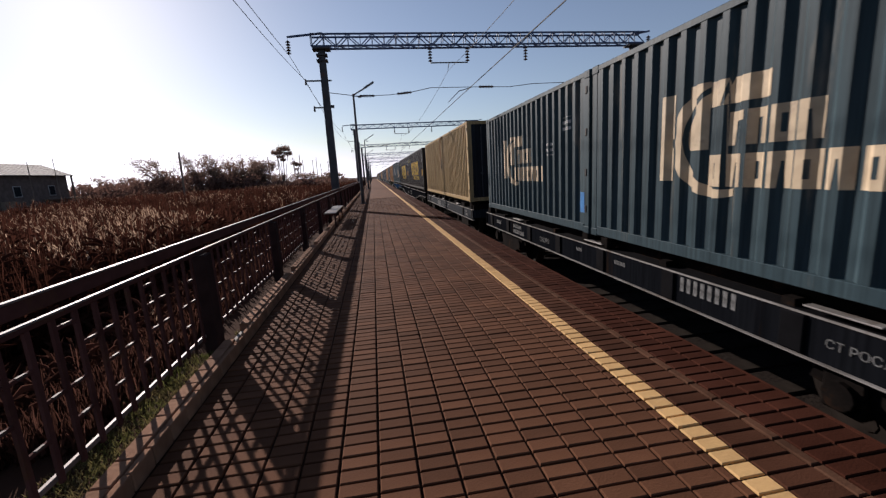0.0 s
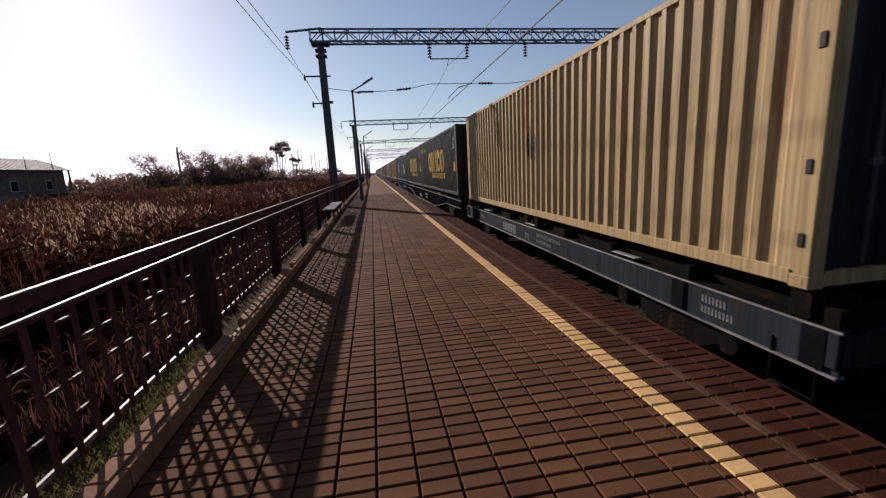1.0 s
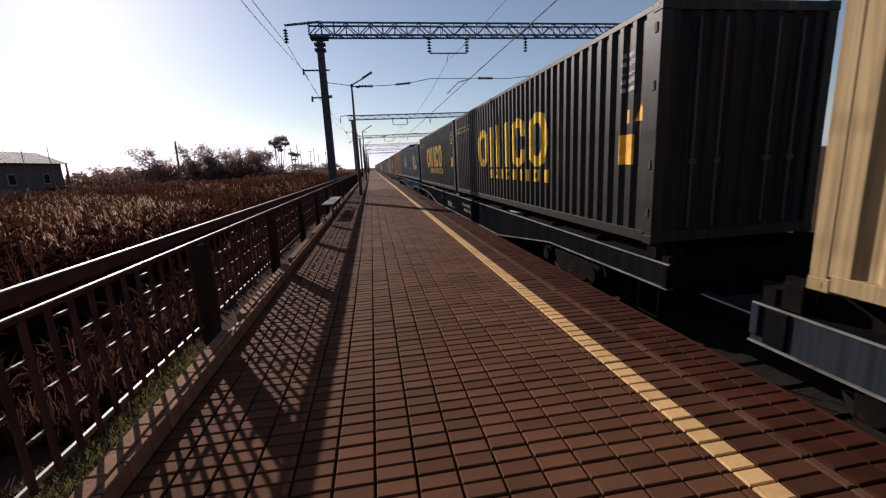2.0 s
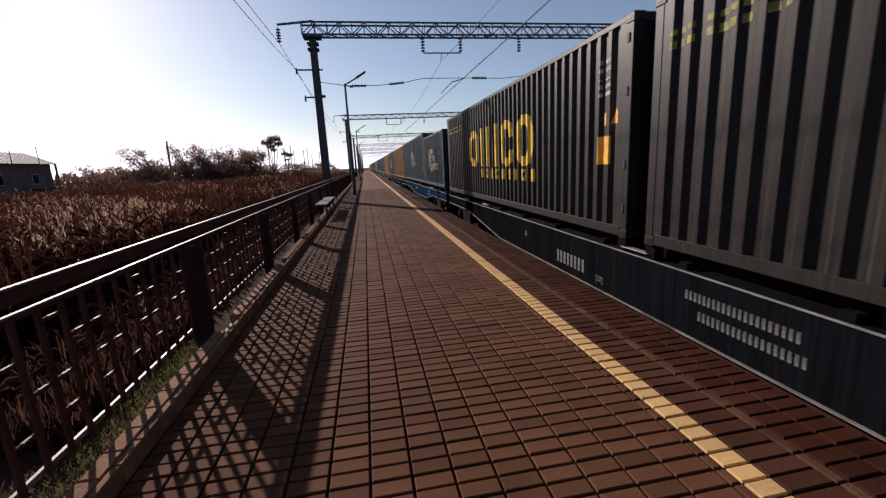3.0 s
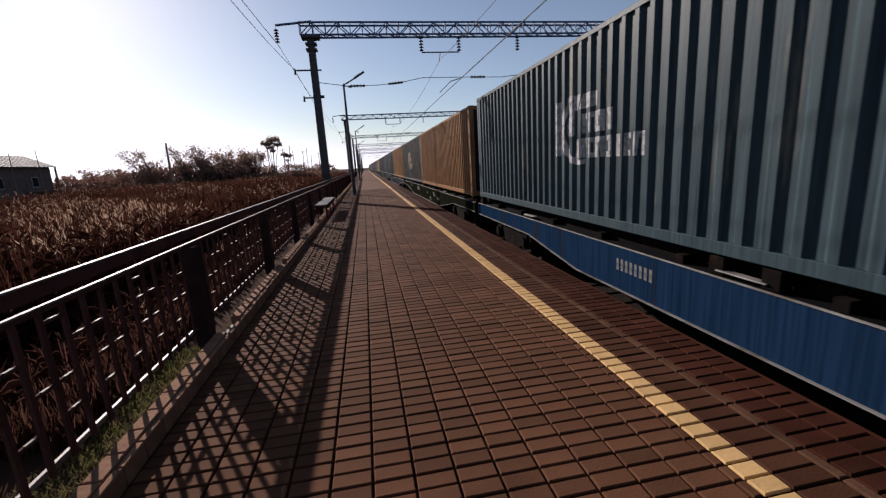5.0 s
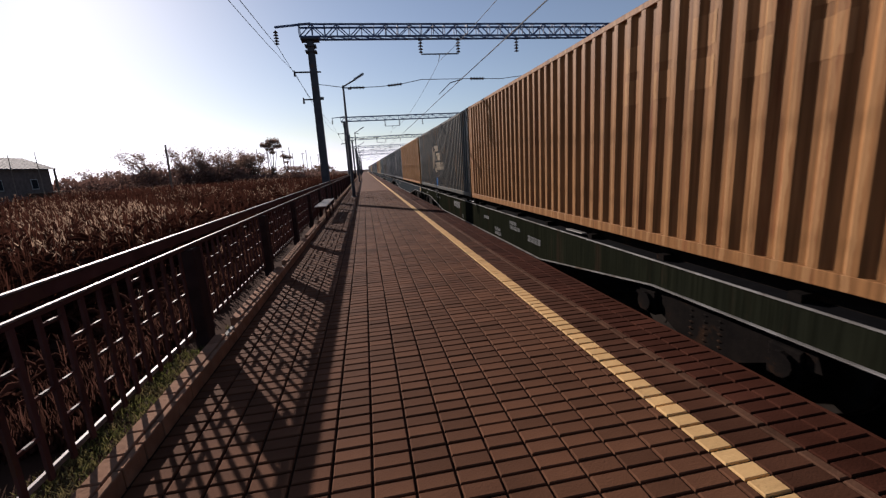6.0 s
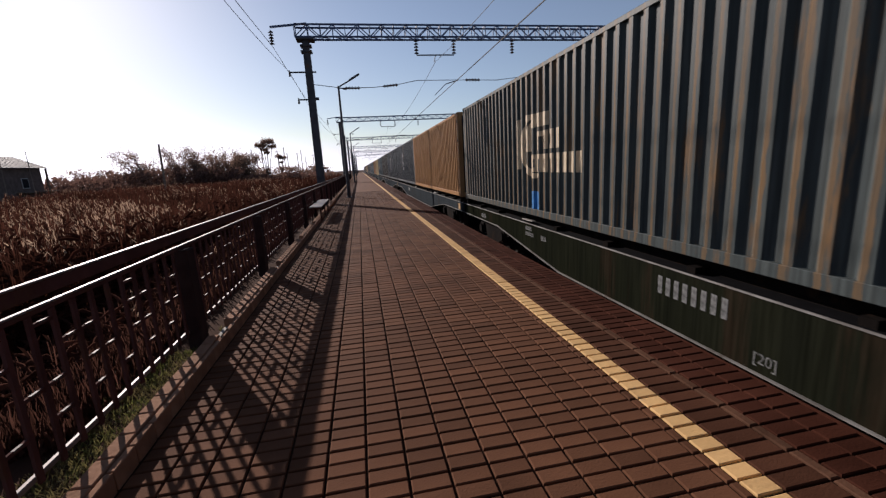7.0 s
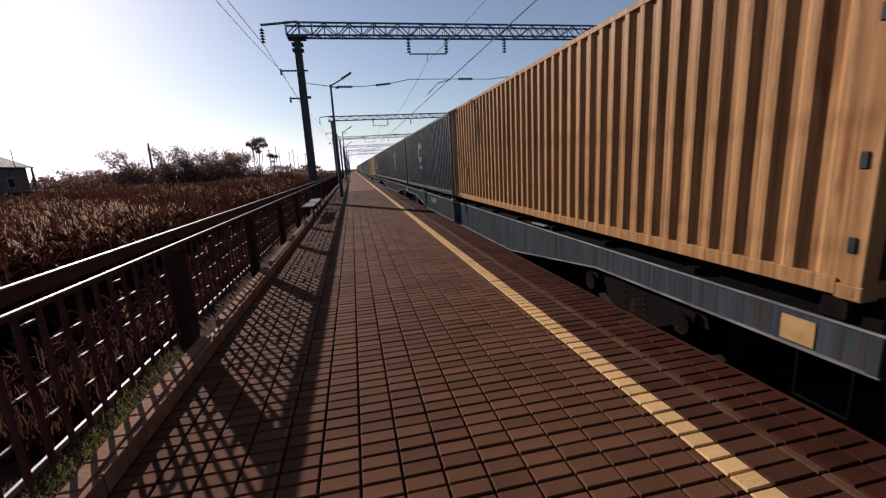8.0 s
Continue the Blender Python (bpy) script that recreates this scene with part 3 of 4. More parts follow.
def end_mesh(H, mat):
    verts, faces = [], []
    y = 0.0
    prof = [(0.12, 0.0)]
    x = 0.16
    while x < 2.2:
        prof += [(x, 0.0), (x + 0.1, 0.0), (x + 0.14, 0.04), (x + 0.24, 0.04)]
        x += 0.28
    prof += [(2.32, 0.0)]
    for x, d in prof:
        verts += [(x, d + 0.02, 0.14), (x, d + 0.02, H - 0.06)]
    for i in range(len(prof) - 1):
        k = 2 * i
        faces.append((k, k + 2, k + 3, k + 1))
    me = bpy.data.meshes.new("end_wall")
    me.from_pydata(verts, [], faces)
    me.materials.append(mat)
    return me


def container_meshes(L, H, mat):
    key = (L, H, mat.name)
    if key in CACHE:
        return CACHE[key]
    W = 2.438
    # the door end takes the shade-dark coat, not the body colour
    d = {"side_panel": side_mesh(L, H, mat), "end_wall": end_mesh(H, mat), "door": end_mesh(H, SHADED_DOOR)}
    d["roof"] = mesh_of("roof", box(bmesh.new(), 0.06, W - 0.06, 0.06, L - 0.06, H - 0.05, H - 0.015), mat)
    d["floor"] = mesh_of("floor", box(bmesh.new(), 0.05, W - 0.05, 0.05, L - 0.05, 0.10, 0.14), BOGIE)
    d["bottom_rail"] = mesh_of("bottom_rail", box(bmesh.new(), -0.002, 0.06, 0.17, L - 0.17, 0.02, 0.155, 0.006), mat)
    d["top_rail"] = mesh_of("top_rail", box(bmesh.new(), 0.0, 0.06, 0.17, L - 0.17, H - 0.085, H - 0.01, 0.006), mat)
    d["corner_post"] = mesh_of("corner_post", box(bmesh.new(), 0.0, 0.15, 0.002, 0.15, 0.11, H - 0.11, 0.012), mat)
    d["sill"] = mesh_of("sill", box(bmesh.new(), 0.15, W - 0.15, 0.004, 0.07, 0.02, 0.15), mat)
    d["header"] = mesh_of("header", box(bmesh.new(), 0.15, W - 0.15, 0.004, 0.07, H - 0.12, H - 0.01), mat)
    bm = box(bmesh.new(), -0.006, 0.16, -0.004, 0.174, 0.0, 0.118, 0.01)
    box(bm, -0.009, 0.0, 0.05, 0.115, 0.035, 0.085)
    d["corner_casting"] = mesh_of("corner_casting", bm, mat)
    bm = rod(bmesh.new(), (0, -0.005, 0.2), (0, -0.005, H - 0.2), 0.017, seg=6)
    box(bm, -0.05, 0.05, -0.02, 0.02, 1.0, 1.06)
    d["locking_bar"] = mesh_of("locking_bar", bm, STEEL_DARK)
    bm = bmesh.new()
    for z in (0.35, 0.95, H - 1.0, H - 0.35):
        box(bm, -0.012, 0.06, 0.07, 0.13, z, z + 0.12, 0.008)
    d["hinge"] = mesh_of("hinge", bm, SEAL)
    CACHE[key] = d
    return d


def decal(name, L, mask, mat, parent, u0, u1, z0, z1, label="", fine=False):
    """Paint that lies on the corrugated side. mask(u, z) tells where; u runs from the far end. Each separate shape is a part of its own."""
    prof = profile(L)
    marks = {round(y, 4) for y, _ in prof} | {round(L - u1 + 0.02 * i, 4) for i in range(int((u1 - u0) / 0.02) + 2)}
    ys = []
    for q in sorted(marks):
        if L - u1 - 0.001 <= q <= L - u0 + 0.001 and (not ys or q - ys[-1] > 0.003):
            ys.append(q)
    n = int((z1 - z0) / 0.012) + 1

    def spans(u):
        out, run = [], None
        for i in range(n + 2):
            z = z0 + (z1 - z0) * (i - 0.5) / n
            on = 0 < i <= n and mask(u, z)
            if on != (run is not None):
                lo, hi = z - (z1 - z0) / n, z
                for _ in range(5):
                    m = (lo + hi) / 2
                    lo, hi = (lo, m) if (z0 <= m <= z1 and mask(u, m)) == on else (m, hi)
                if on:
                    run = hi
                else:
                    out.append((run, hi))
                    run = None
        return out

    quads, before = [], []
    group = []
    for a, b in zip(ys, ys[1:]):
        sa, sb = spans(L - a - 2e-4), spans(L - b + 2e-4)
        if len(sa) != len(sb):
            sa = sb = spans(L - (a + b) / 2)
        now = []
        for (a0, a1), (b0, b1) in zip(sa, sb):
            k = len(quads)
            quads.append((a, b, a0, a1, b0, b1))
            group.append(k)
            for j, c0, c1 in before:
                if c0 < a1 and a0 < c1:
                    old, fresh = group[j], group[k]
                    group = [fresh if g == old else g for g in group]
            now.append((k, b0, b1))
        before = now
    shapes = {}
    for q, g in zip(quads, group):
        shapes.setdefault(0 if fine else g, []).append(q)
    first = None
    for shape in sorted(shapes.values(), key=len, reverse=True):
        verts, faces = [], []
        for a, b, a0, a1, b0, b1 in shape:
            k = len(verts)
            pa, pb = inward(prof, a + 1e-4) - 0.003, inward(prof, b - 1e-4) - 0.003
            verts += [(pa, a, a0), (pb, b, b0), (pb, b, b1), (pa, a, a1)]
            faces.append((k + 3, k + 2, k + 1, k))
        ob = raw(name if first is None else "painted_shape", verts, faces, mat, first or parent)
        if first is None:
            first = tagged(ob, label, kind="stuff" if fine else "")
            bm = bmesh.new()
        bm.clear()
        bm.from_mesh(ob.data)
        bmesh.ops.remove_doubles(bm, verts=bm.verts, dist=0.0008)
        bm.to_mesh(ob.data)
    return first


def emblem(u0, z0, k):
    """A pale emblem: a stem, a crescent, a broad stem with a bar and two rows of blocks."""
    def mask(u, z):
        a, b = (u - u0) / k, (z - z0) / k
        if a < -0.02 or b < -0.05 or b > 1.22:
            return False
        r = math.hypot((a - 0.82) / 0.64, (b - 0.58) / 0.60)
        q = math.hypot((a - 0.90) / 0.56, (b - 0.61) / 0.54)
        if r < 1.0 and q > 1.0 and a < 1.02 and not (a > 0.6 and b > 0.7):
            return True
        if 0.0 < a < 0.15 and 0.15 < b < 1.12 and r > 1.05:
            return True
        if 0.40 < a < 0.68 and 0.48 < b < 1.16 and not 0.90 < q < 1.0:
            return q < 0.90 or b > 0.95
        if 0.68 < a < 1.38 and 0.90 < b < 1.17 - 0.03 * a:
            return abs(a - 0.86 - 0.35 * (b - 0.9)) > 0.02
        for n, x0, w, b0, b1 in ((4, 0.94, 0.232, 0.50, 0.82), (8, 0.70, 0.236, 0.10, 0.42)):
            i = int((a - x0) // w)
            if 0 <= i < n and b0 < b < b1:
                f = a - x0 - i * w
                if f > w - 0.045:
                    return False
                if i % 4 == 0 and n == 4:
                    return f < 0.075 or b > b1 - 0.09
                if i % 2 == 1:
                    return not (0.075 < f < w - 0.12 and b < b1 - 0.085)
                return not (0.075 < f < w - 0.12 and b0 + 0.08 < b < b1 - 0.08)
        return False
    return mask


def big_marks(u, z):
    """Large rounded yellow marks: rings and bars."""
    b = (z - 1.0) / 1.11
    if not 0 <= b <= 1:
        return False
    for c, w in ((4.10, 0.54), (7.25, 0.50), (8.42, 0.51)):
        r = math.hypot((u - c) / w, max(abs(b - 0.5) - 0.14, 0) / 0.36)
        q = math.hypot((u - c) / (w * 0.44), max(abs(b - 0.5) - 0.14, 0) / 0.17)
        if r < 1 and q > 1:
            return not (c == 7.25 and u > c + 0.1 and 0.36 < b < 0.62)
    return 4.86 < u < 5.11 or 5.52 < u < 5.79 or 6.18 < u < 6.48


def small_marks(u, z):
    a = u - 4.93
    i = int(a / 0.475) if a >= 0 else -1
    f = a - i * 0.475
    if not 0 <= i < 9 or f > 0.22:
        return False
    return not (0.07 < f < 0.15 and 0.77 < z < 0.87 and i % 2)


def make_container(s, L, H, mat, label, marks=(), drop=0.0):
    g = tagged(new("shipping_container"), label, "container", "containers on the train")
    d = container_meshes(L, H, mat)
    W = 2.438
    flip = pose(W, L, 0, 0, 0, 180)
    for m in (Matrix(), flip):
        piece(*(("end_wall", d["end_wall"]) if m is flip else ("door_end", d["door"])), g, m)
        for nm in ("side_panel", "bottom_rail", "top_rail", "sill", "header"):
            piece(nm, d[nm], g, m)
        for nm in ("corner_post", "corner_casting"):
            piece(nm, d[nm], g, m)
            piece(nm, d[nm], g, m @ pose(0, L, 0) @ Matrix.Diagonal((1, -1, 1, 1)))
        piece("corner_casting", d["corner_casting"], g, m @ pose(0, 0, H - 0.118))
        piece("corner_casting", d["corner_casting"], g, m @ pose(0, L, H - 0.118) @ Matrix.Diagonal((1, -1, 1, 1)))
    piece("roof", d["roof"], g)
    piece("floor", d["floor"], g)
    for x in (0.5, 0.85, 1.58, 1.93):
        piece("locking_bar", d["locking_bar"], g, pose(x, 0, 0))
    piece("hinge", d["hinge"], g)
    for nm, mask, mt, u0, u1, z0, z1, lab in marks:
        decal(nm, L, mask, mt, g, u0, u1, z0, z1, lab, nm in ("marking", "address_row", "ghost_marks"))
    MOVERS.append((g, XC, s, DECK + drop))
    return g


L20, L40, ST, HC = 6.058, 12.192, 2.591, 2.896


def emblem_marks(u0, z0, k, mat=CREAM_PAINT):
    return ("emblem", emblem(u0, z0, k), mat, u0 - 0.05, u0 + 2.8 * k, z0 - 0.1, z0 + 1.25 * k, "faded cream painted emblem")


def label_row(u, z, mat=WHITE_PAINT):
    return ("marking", lambda a, b: (int(b / 0.055) % 2 == 0) and (int(a / 0.05) % 5 != 4), mat, u, u + 0.30, z, z + 0.24, "small white stencilled marking")


def tag(u, z, w, h, mat, lab):
    return ("label_plate", lambda a, b: True, mat, u, u + w, z, z + h, lab)


yellow = (("yellow_emblem", big_marks, YELLOW_PAINT, 3.5, 9.3, 0.95, 2.2, "large yellow rounded marks"),
          ("yellow_row", small_marks, YELLOW_PAINT, 4.85, 9.2, 0.68, 0.94, "row of small yellow marks"),
          tag(11.40, 1.02, 0.32, 0.40, ORANGE_PAINT, "orange warning label"), tag(11.50, 1.57, 0.10, 0.18, ORANGE_PAINT, "small orange label"),
          ("label_plate", lambda a, b: abs(a - 11.80) < 0.085 * (1.80 - b) / 0.22, ORANGE_PAINT, 11.68, 11.92, 1.58, 1.80, "orange triangular label"),
          label_row(11.40, 1.98), label_row(11.40, 2.28),
          ("address_row", lambda a, b: int((a - 0.2) / 0.13) % 5 != 3 and (a * 7.7 % 1) < 0.62 and (b < 2.34 or b > 2.40), OLIVE_PAINT, 0.25, 2.3, 2.26, 2.46, "row of faded yellow marks"))
teal20 = (emblem_marks(1.62, 0.74, 1.0), label_row(4.35, 1.35), label_row(5.05, 1.75), tag(5.72, 0.34, 0.18, 0.34, BLUE_PAINT, "bright blue patch"))
make_container(0.18, L20, ST, TEAL, "teal corrugated steel container with a cream emblem, hinged door end", teal20)
make_container(6.32, L20, ST, TEAL, "teal corrugated steel container with a cream emblem, hinged door end", teal20)
def sooty(u, z):
    """Two ragged smears side by side."""
    rag = 0.5 * noise.noise((u * 9, z * 4, 2)) + 0.3 * noise.noise((u * 26, z * 12, 7))
    return min(math.hypot((u - 6.02) / 0.17, (z - 1.60) / 0.40), math.hypot((u - 6.30) / 0.13, (z - 1.50) / 0.36)) + rag < 0.9


make_container(14.93, L40, HC, SAND, "long sand-coloured corrugated container with rust streaks", (
    ("scuff", sooty, STAIN, 5.8, 6.5, 1.1, 2.1, "dark sooty stain"),))
make_container(29.08, L40, HC, BLACK, "long charcoal corrugated container with large yellow marks", yellow)
make_container(41.66, L40, HC, BLACK, "long charcoal corrugated container with large yellow marks and orange labels", yellow)
make_container(55.02, L20, ST, TEAL, "short teal container with a cream emblem on a blue wagon", (
    emblem_marks(1.68, 0.72, 1.0), label_row(4.5, 1.5)), drop=0.05)
make_container(61.28, L40, HC, TEAL, "long blue-grey container with a faded emblem and orange label", (
    emblem_marks(5.25, 0.95, 0.95, WHITE_PAINT), tag(11.28, 0.66, 0.13, 0.38, ORANGE_PAINT, "orange label"), tag(11.41, 0.66, 0.13, 0.38, RED_PAINT, "red label"),
    tag(11.98, 1.0, 0.20, 0.6, BLUE_PAINT, "bright blue patch")), drop=0.05)
make_container(74.45, L40, HC, OCHRE, "long ochre-brown corrugated container with worn paint", (
    ("ghost_marks", lambda a, b: int((a - 8.2) / 0.3) % 2 == 0 and (b < 2.05 or b > 2.15), OCHRE_LIGHT, 8.2, 11.4, 1.75, 2.45, "worn pale painted marks"),))
make_container(86.78, L40, HC, TEAL_RUSTY, "long rust-streaked teal container with a cream emblem", (
    emblem_marks(4.72, 0.80, 1.08), tag(5.43, 0.16, 0.40, 0.36, BLUE_PAINT, "bright blue patch")))
make_container(99.72, L40, HC, OCHRE_LIGHT, "long orange-brown corrugated container with chalky paint", ())


def pale_crescent(u, z):
    r = math.hypot((u - 5.2) / 0.5, (z - 1.75) / 0.5)
    return (0.5 < r < 1 and not (u > 5.3 and abs(z - 1.75) < 0.2)) or (4.9 < u < 6.2 and 0.95 < z < 1.15 and int(u / 0.16) % 2)


far_marks = (("crescent_mark", pale_crescent, WHITE_PAINT, 4.6, 6.3, 0.9, 2.35, "pale crescent mark"),)
make_container(112.0, L40, HC, NAVY, "long dark navy container with a pale crescent mark", far_marks)
FAR = [(NAVY, "long dark navy container with a pale crescent mark", far_marks), (SAND, "long sand-coloured corrugated container", ()),
       (TEAL, "long teal corrugated container", (emblem_marks(3.2, 0.9, 0.9),)), (BLACK, "long charcoal corrugated container", ()),
       (OCHRE, "long ochre-brown corrugated container", ())]
order = (0, 3, 2, 1, 4, 2, 0, 0, 3, 3, 2, 4, 1, 2, 0, 3, 4, 2, 0, 3, 2, 1)
firsts = {}
for i, c in enumerate(order):
    s = 124.9 + (i // 2) * 25.25 + (i % 2) * 12.3
    if c not in firsts:
        firsts[c] = make_container(s, L40, HC, FAR[c][0], FAR[c][1], FAR[c][2])
    else:
        MOVERS.append((copy_thing(firsts[c], pose(0, 0, 0)), XC, s, DECK))

# ---------------------------------------------------------------- train: wagons
WHEELSETS = []
WZ = -1.263          # rail head below the deck
R_WHEEL = 0.475


def wheelset_mesh():
    bm = bmesh.new()
    rod(bm, (-1.05, 0, 0), (1.05, 0, 0), 0.075, seg=10)
    for sx in (-1, 1):
        rod(bm, (sx * 0.70, 0, 0), (sx * 0.83, 0, 0), R_WHEEL, seg=28)
        rod(bm, (sx * 0.675, 0, 0), (sx * 0.70, 0, 0), R_WHEEL + 0.03, seg=28)
        rod(bm, (sx * 0.83, 0, 0), (sx * 0.86, 0, 0), 0.2, 0.12, seg=14)
        for k in range(4):
            a = k * math.pi / 2
            rod(bm, (sx * 0.83, 0.3 * math.cos(a), 0.3 * math.sin(a)), (sx * 0.838, 0.3 * math.cos(a), 0.3 * math.sin(a)), 0.07, seg=8)
    return mesh_of("wheelset", bm, WHEEL)


def frame_mesh():
    o = [(-1.22, -0.02), (-1.15, 0.18), (-0.72, 0.2), (-0.45, 0.12), (0.45, 0.12), (0.72, 0.2), (1.15, 0.18), (1.22, -0.02), (0.85, -0.08),
         (0.5, -0.26), (0.3, -0.34), (-0.3, -0.34), (-0.5, -0.26), (-0.85, -0.08)]
    return mesh_of("side_frame", plate(bmesh.new(), o, -0.07, 0.07), BOGIE)


def spring_mesh():
    """One coil spring as a ribbed column."""
    verts, faces, seg = [], [], 10
    levels = [(-0.25 + i * 0.0375, 0.085 if i % 2 else 0.062) for i in range(11)]
    for z, r in levels:
        verts += [(r * math.cos(2 * math.pi * k / seg), r * math.sin(2 * math.pi * k / seg), z) for k in range(seg)]
    for i in range(len(levels) - 1):
        faces += [(i * seg + k, i * seg + (k + 1) % seg, (i + 1) * seg + (k + 1) % seg, (i + 1) * seg + k) for k in range(seg)]
    me = bpy.data.meshes.new("spring")
    me.from_pydata(verts, [], faces)
    me.materials.append(BOGIE)
    return me


WS, SF, SP = wheelset_mesh(), frame_mesh(), spring_mesh()
AXLE_BOX = mesh_of("axle_box", rod(box(bmesh.new(), -0.12, 0.12, -0.16, 0.16, -0.16, 0.16, 0.02), (-0.17, 0, 0), (-0.1, 0, 0), 0.12, seg=12), BOGIE)


def text_marks(name, words, y, z, size, parent, x, mat=STENCIL):
    cu = bpy.data.curves.new(name, "FONT")
    cu.body, cu.size, cu.extrude = words, size, 0.001
    tmp = bpy.data.objects.new(name, cu)
    dg = bpy.context.evaluated_depsgraph_get()
    scene.collection.objects.link(tmp)
    dg.update()
    me = bpy.data.meshes.new_from_object(tmp.evaluated_get(dg))
    bpy.data.objects.remove(tmp)
    me.materials.clear()
    me.materials.append(mat)
    ob = piece(name, me, parent, pose(x, y, z, 90, 0, -90))
    return tagged(ob, "white stencilled lettering")


def number_bars(y, z, n, h, parent, x, mat=None):
    """A stencilled number or unreadable line as plain bars."""
    me = mesh_of("bar", box(bmesh.new(), -0.002, 0, -h * 0.32, 0, 0, h), mat or STENCIL)
    first = tagged(piece("number_bars", me, parent, pose(x, y, z)), "white stencilled number, as plain bars")
    for i in range(1, n):
        piece("bar", me, first, pose(0, -i * h * 0.60, 0))
    return first


def make_wagon(s, L, kind, mat, label, words=(), lift=0.0, top=0.20, belly=((3.5, 0.52), (7.0, 0.93)), pockets=()):
    WZ = RAIL_Z - DECK - lift
    g = tagged(new("flat_wagon"), label, "wagon", "wagons of the train")
    H2 = 1.22
    if kind == "straight":
        depth = [(0.0, top + 0.37), (L, top + 0.37)]
    else:
        (ya, da), (yb, db) = belly
        depth = [(0.0, da - 0.02), (ya, da), (yb, db), (L - yb, db), (L - ya, da), (L, da - 0.02)]
    for sx in (-1, 1):
        o = [(0.0, -top), (L, -top)] + [(y, -d) for y, d in reversed(depth)]
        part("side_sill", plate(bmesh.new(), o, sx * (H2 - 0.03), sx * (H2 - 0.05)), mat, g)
        # near-black flange: shade of the gap below the container, put into colour
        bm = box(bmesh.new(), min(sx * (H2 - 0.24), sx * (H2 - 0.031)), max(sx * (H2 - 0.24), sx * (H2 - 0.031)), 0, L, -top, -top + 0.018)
        part("top_flange", bm, NEAR_BLACK, g)
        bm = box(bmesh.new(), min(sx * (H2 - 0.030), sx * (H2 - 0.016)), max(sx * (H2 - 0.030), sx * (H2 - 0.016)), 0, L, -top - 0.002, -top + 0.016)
        part("flange_lip", bm, LIT_EDGE, g, "lip of the top flange, pale for its sunlit line")
        # pale strip: the sun's bright line along the bottom edge, put into colour
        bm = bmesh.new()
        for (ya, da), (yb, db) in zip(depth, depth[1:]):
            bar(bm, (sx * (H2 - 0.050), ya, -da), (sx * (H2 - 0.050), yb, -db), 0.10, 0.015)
        part("bottom_flange", bm, LIT_EDGE, g, "bottom flange, pale for its sunlit edge")
        # dark beam added behind the gap to paint the shade in it
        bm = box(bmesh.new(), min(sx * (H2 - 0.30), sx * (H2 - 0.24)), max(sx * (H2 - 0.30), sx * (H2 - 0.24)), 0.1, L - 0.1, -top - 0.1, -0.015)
        part("deck_beam", bm, BOGIE, g, "near-black beam standing for the shaded gap under the containers")
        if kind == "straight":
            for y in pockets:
                part("stake_pocket", box(bmesh.new(), min(sx * (H2 - 0.03), sx * (H2 - 0.002)), max(sx * (H2 - 0.03), sx * (H2 - 0.002)), y - 0.11, y + 0.11, -top - 0.35, -top - 0.004, 0.012), NEAR_BLACK, g)
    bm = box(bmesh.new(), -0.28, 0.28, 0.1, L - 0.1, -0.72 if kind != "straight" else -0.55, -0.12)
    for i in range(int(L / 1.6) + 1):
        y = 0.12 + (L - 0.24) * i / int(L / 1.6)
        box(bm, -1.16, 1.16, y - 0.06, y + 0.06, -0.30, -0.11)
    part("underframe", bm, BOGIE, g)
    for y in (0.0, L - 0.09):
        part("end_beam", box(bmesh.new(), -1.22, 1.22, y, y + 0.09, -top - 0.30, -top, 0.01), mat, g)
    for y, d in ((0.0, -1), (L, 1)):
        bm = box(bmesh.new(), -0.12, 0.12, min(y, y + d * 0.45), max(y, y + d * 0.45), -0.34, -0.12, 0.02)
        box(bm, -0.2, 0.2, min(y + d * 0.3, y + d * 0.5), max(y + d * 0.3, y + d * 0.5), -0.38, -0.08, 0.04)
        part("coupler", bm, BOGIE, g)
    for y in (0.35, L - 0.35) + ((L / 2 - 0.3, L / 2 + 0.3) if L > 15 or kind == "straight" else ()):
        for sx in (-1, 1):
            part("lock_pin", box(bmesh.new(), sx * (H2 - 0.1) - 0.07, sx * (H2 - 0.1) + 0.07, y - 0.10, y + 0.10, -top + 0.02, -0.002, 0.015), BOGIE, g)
    # twist-lock flaps and a hand rail on the side
    for i in range(3):
        y = L * (0.22 + 0.28 * i)
        part("lock_flap", box(bmesh.new(), -H2 + 0.0, -H2 + 0.10, y - 0.28, y + 0.28, -top + 0.07, -top + 0.085, 0.004), LIT_EDGE, g, "folded steel lock flap")
    bm = bmesh.new()
    for y in (0.15, 0.55):
        rod(bm, (-H2 + 0.02, y, -0.50), (-H2 + 0.02, y, -0.92), 0.011, seg=6)
    rod(bm, (-H2 + 0.02, 0.15, -0.92), (-H2 + 0.02, 0.55, -0.92), 0.011, seg=6)
    part("step_rail", bm, STEEL_DARK if mat is SILL_BLUE else NEAR_BLACK, g)
    piv = 1.95 if L < 16 else 2.75
    for yb in (piv, L - piv):
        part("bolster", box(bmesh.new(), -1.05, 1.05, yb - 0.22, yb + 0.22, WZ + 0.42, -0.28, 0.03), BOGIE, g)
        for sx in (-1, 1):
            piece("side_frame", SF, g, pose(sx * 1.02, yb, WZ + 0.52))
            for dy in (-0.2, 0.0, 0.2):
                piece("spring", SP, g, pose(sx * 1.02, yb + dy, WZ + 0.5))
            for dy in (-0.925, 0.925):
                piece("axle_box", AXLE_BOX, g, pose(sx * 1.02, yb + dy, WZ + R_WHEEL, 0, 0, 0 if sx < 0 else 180))
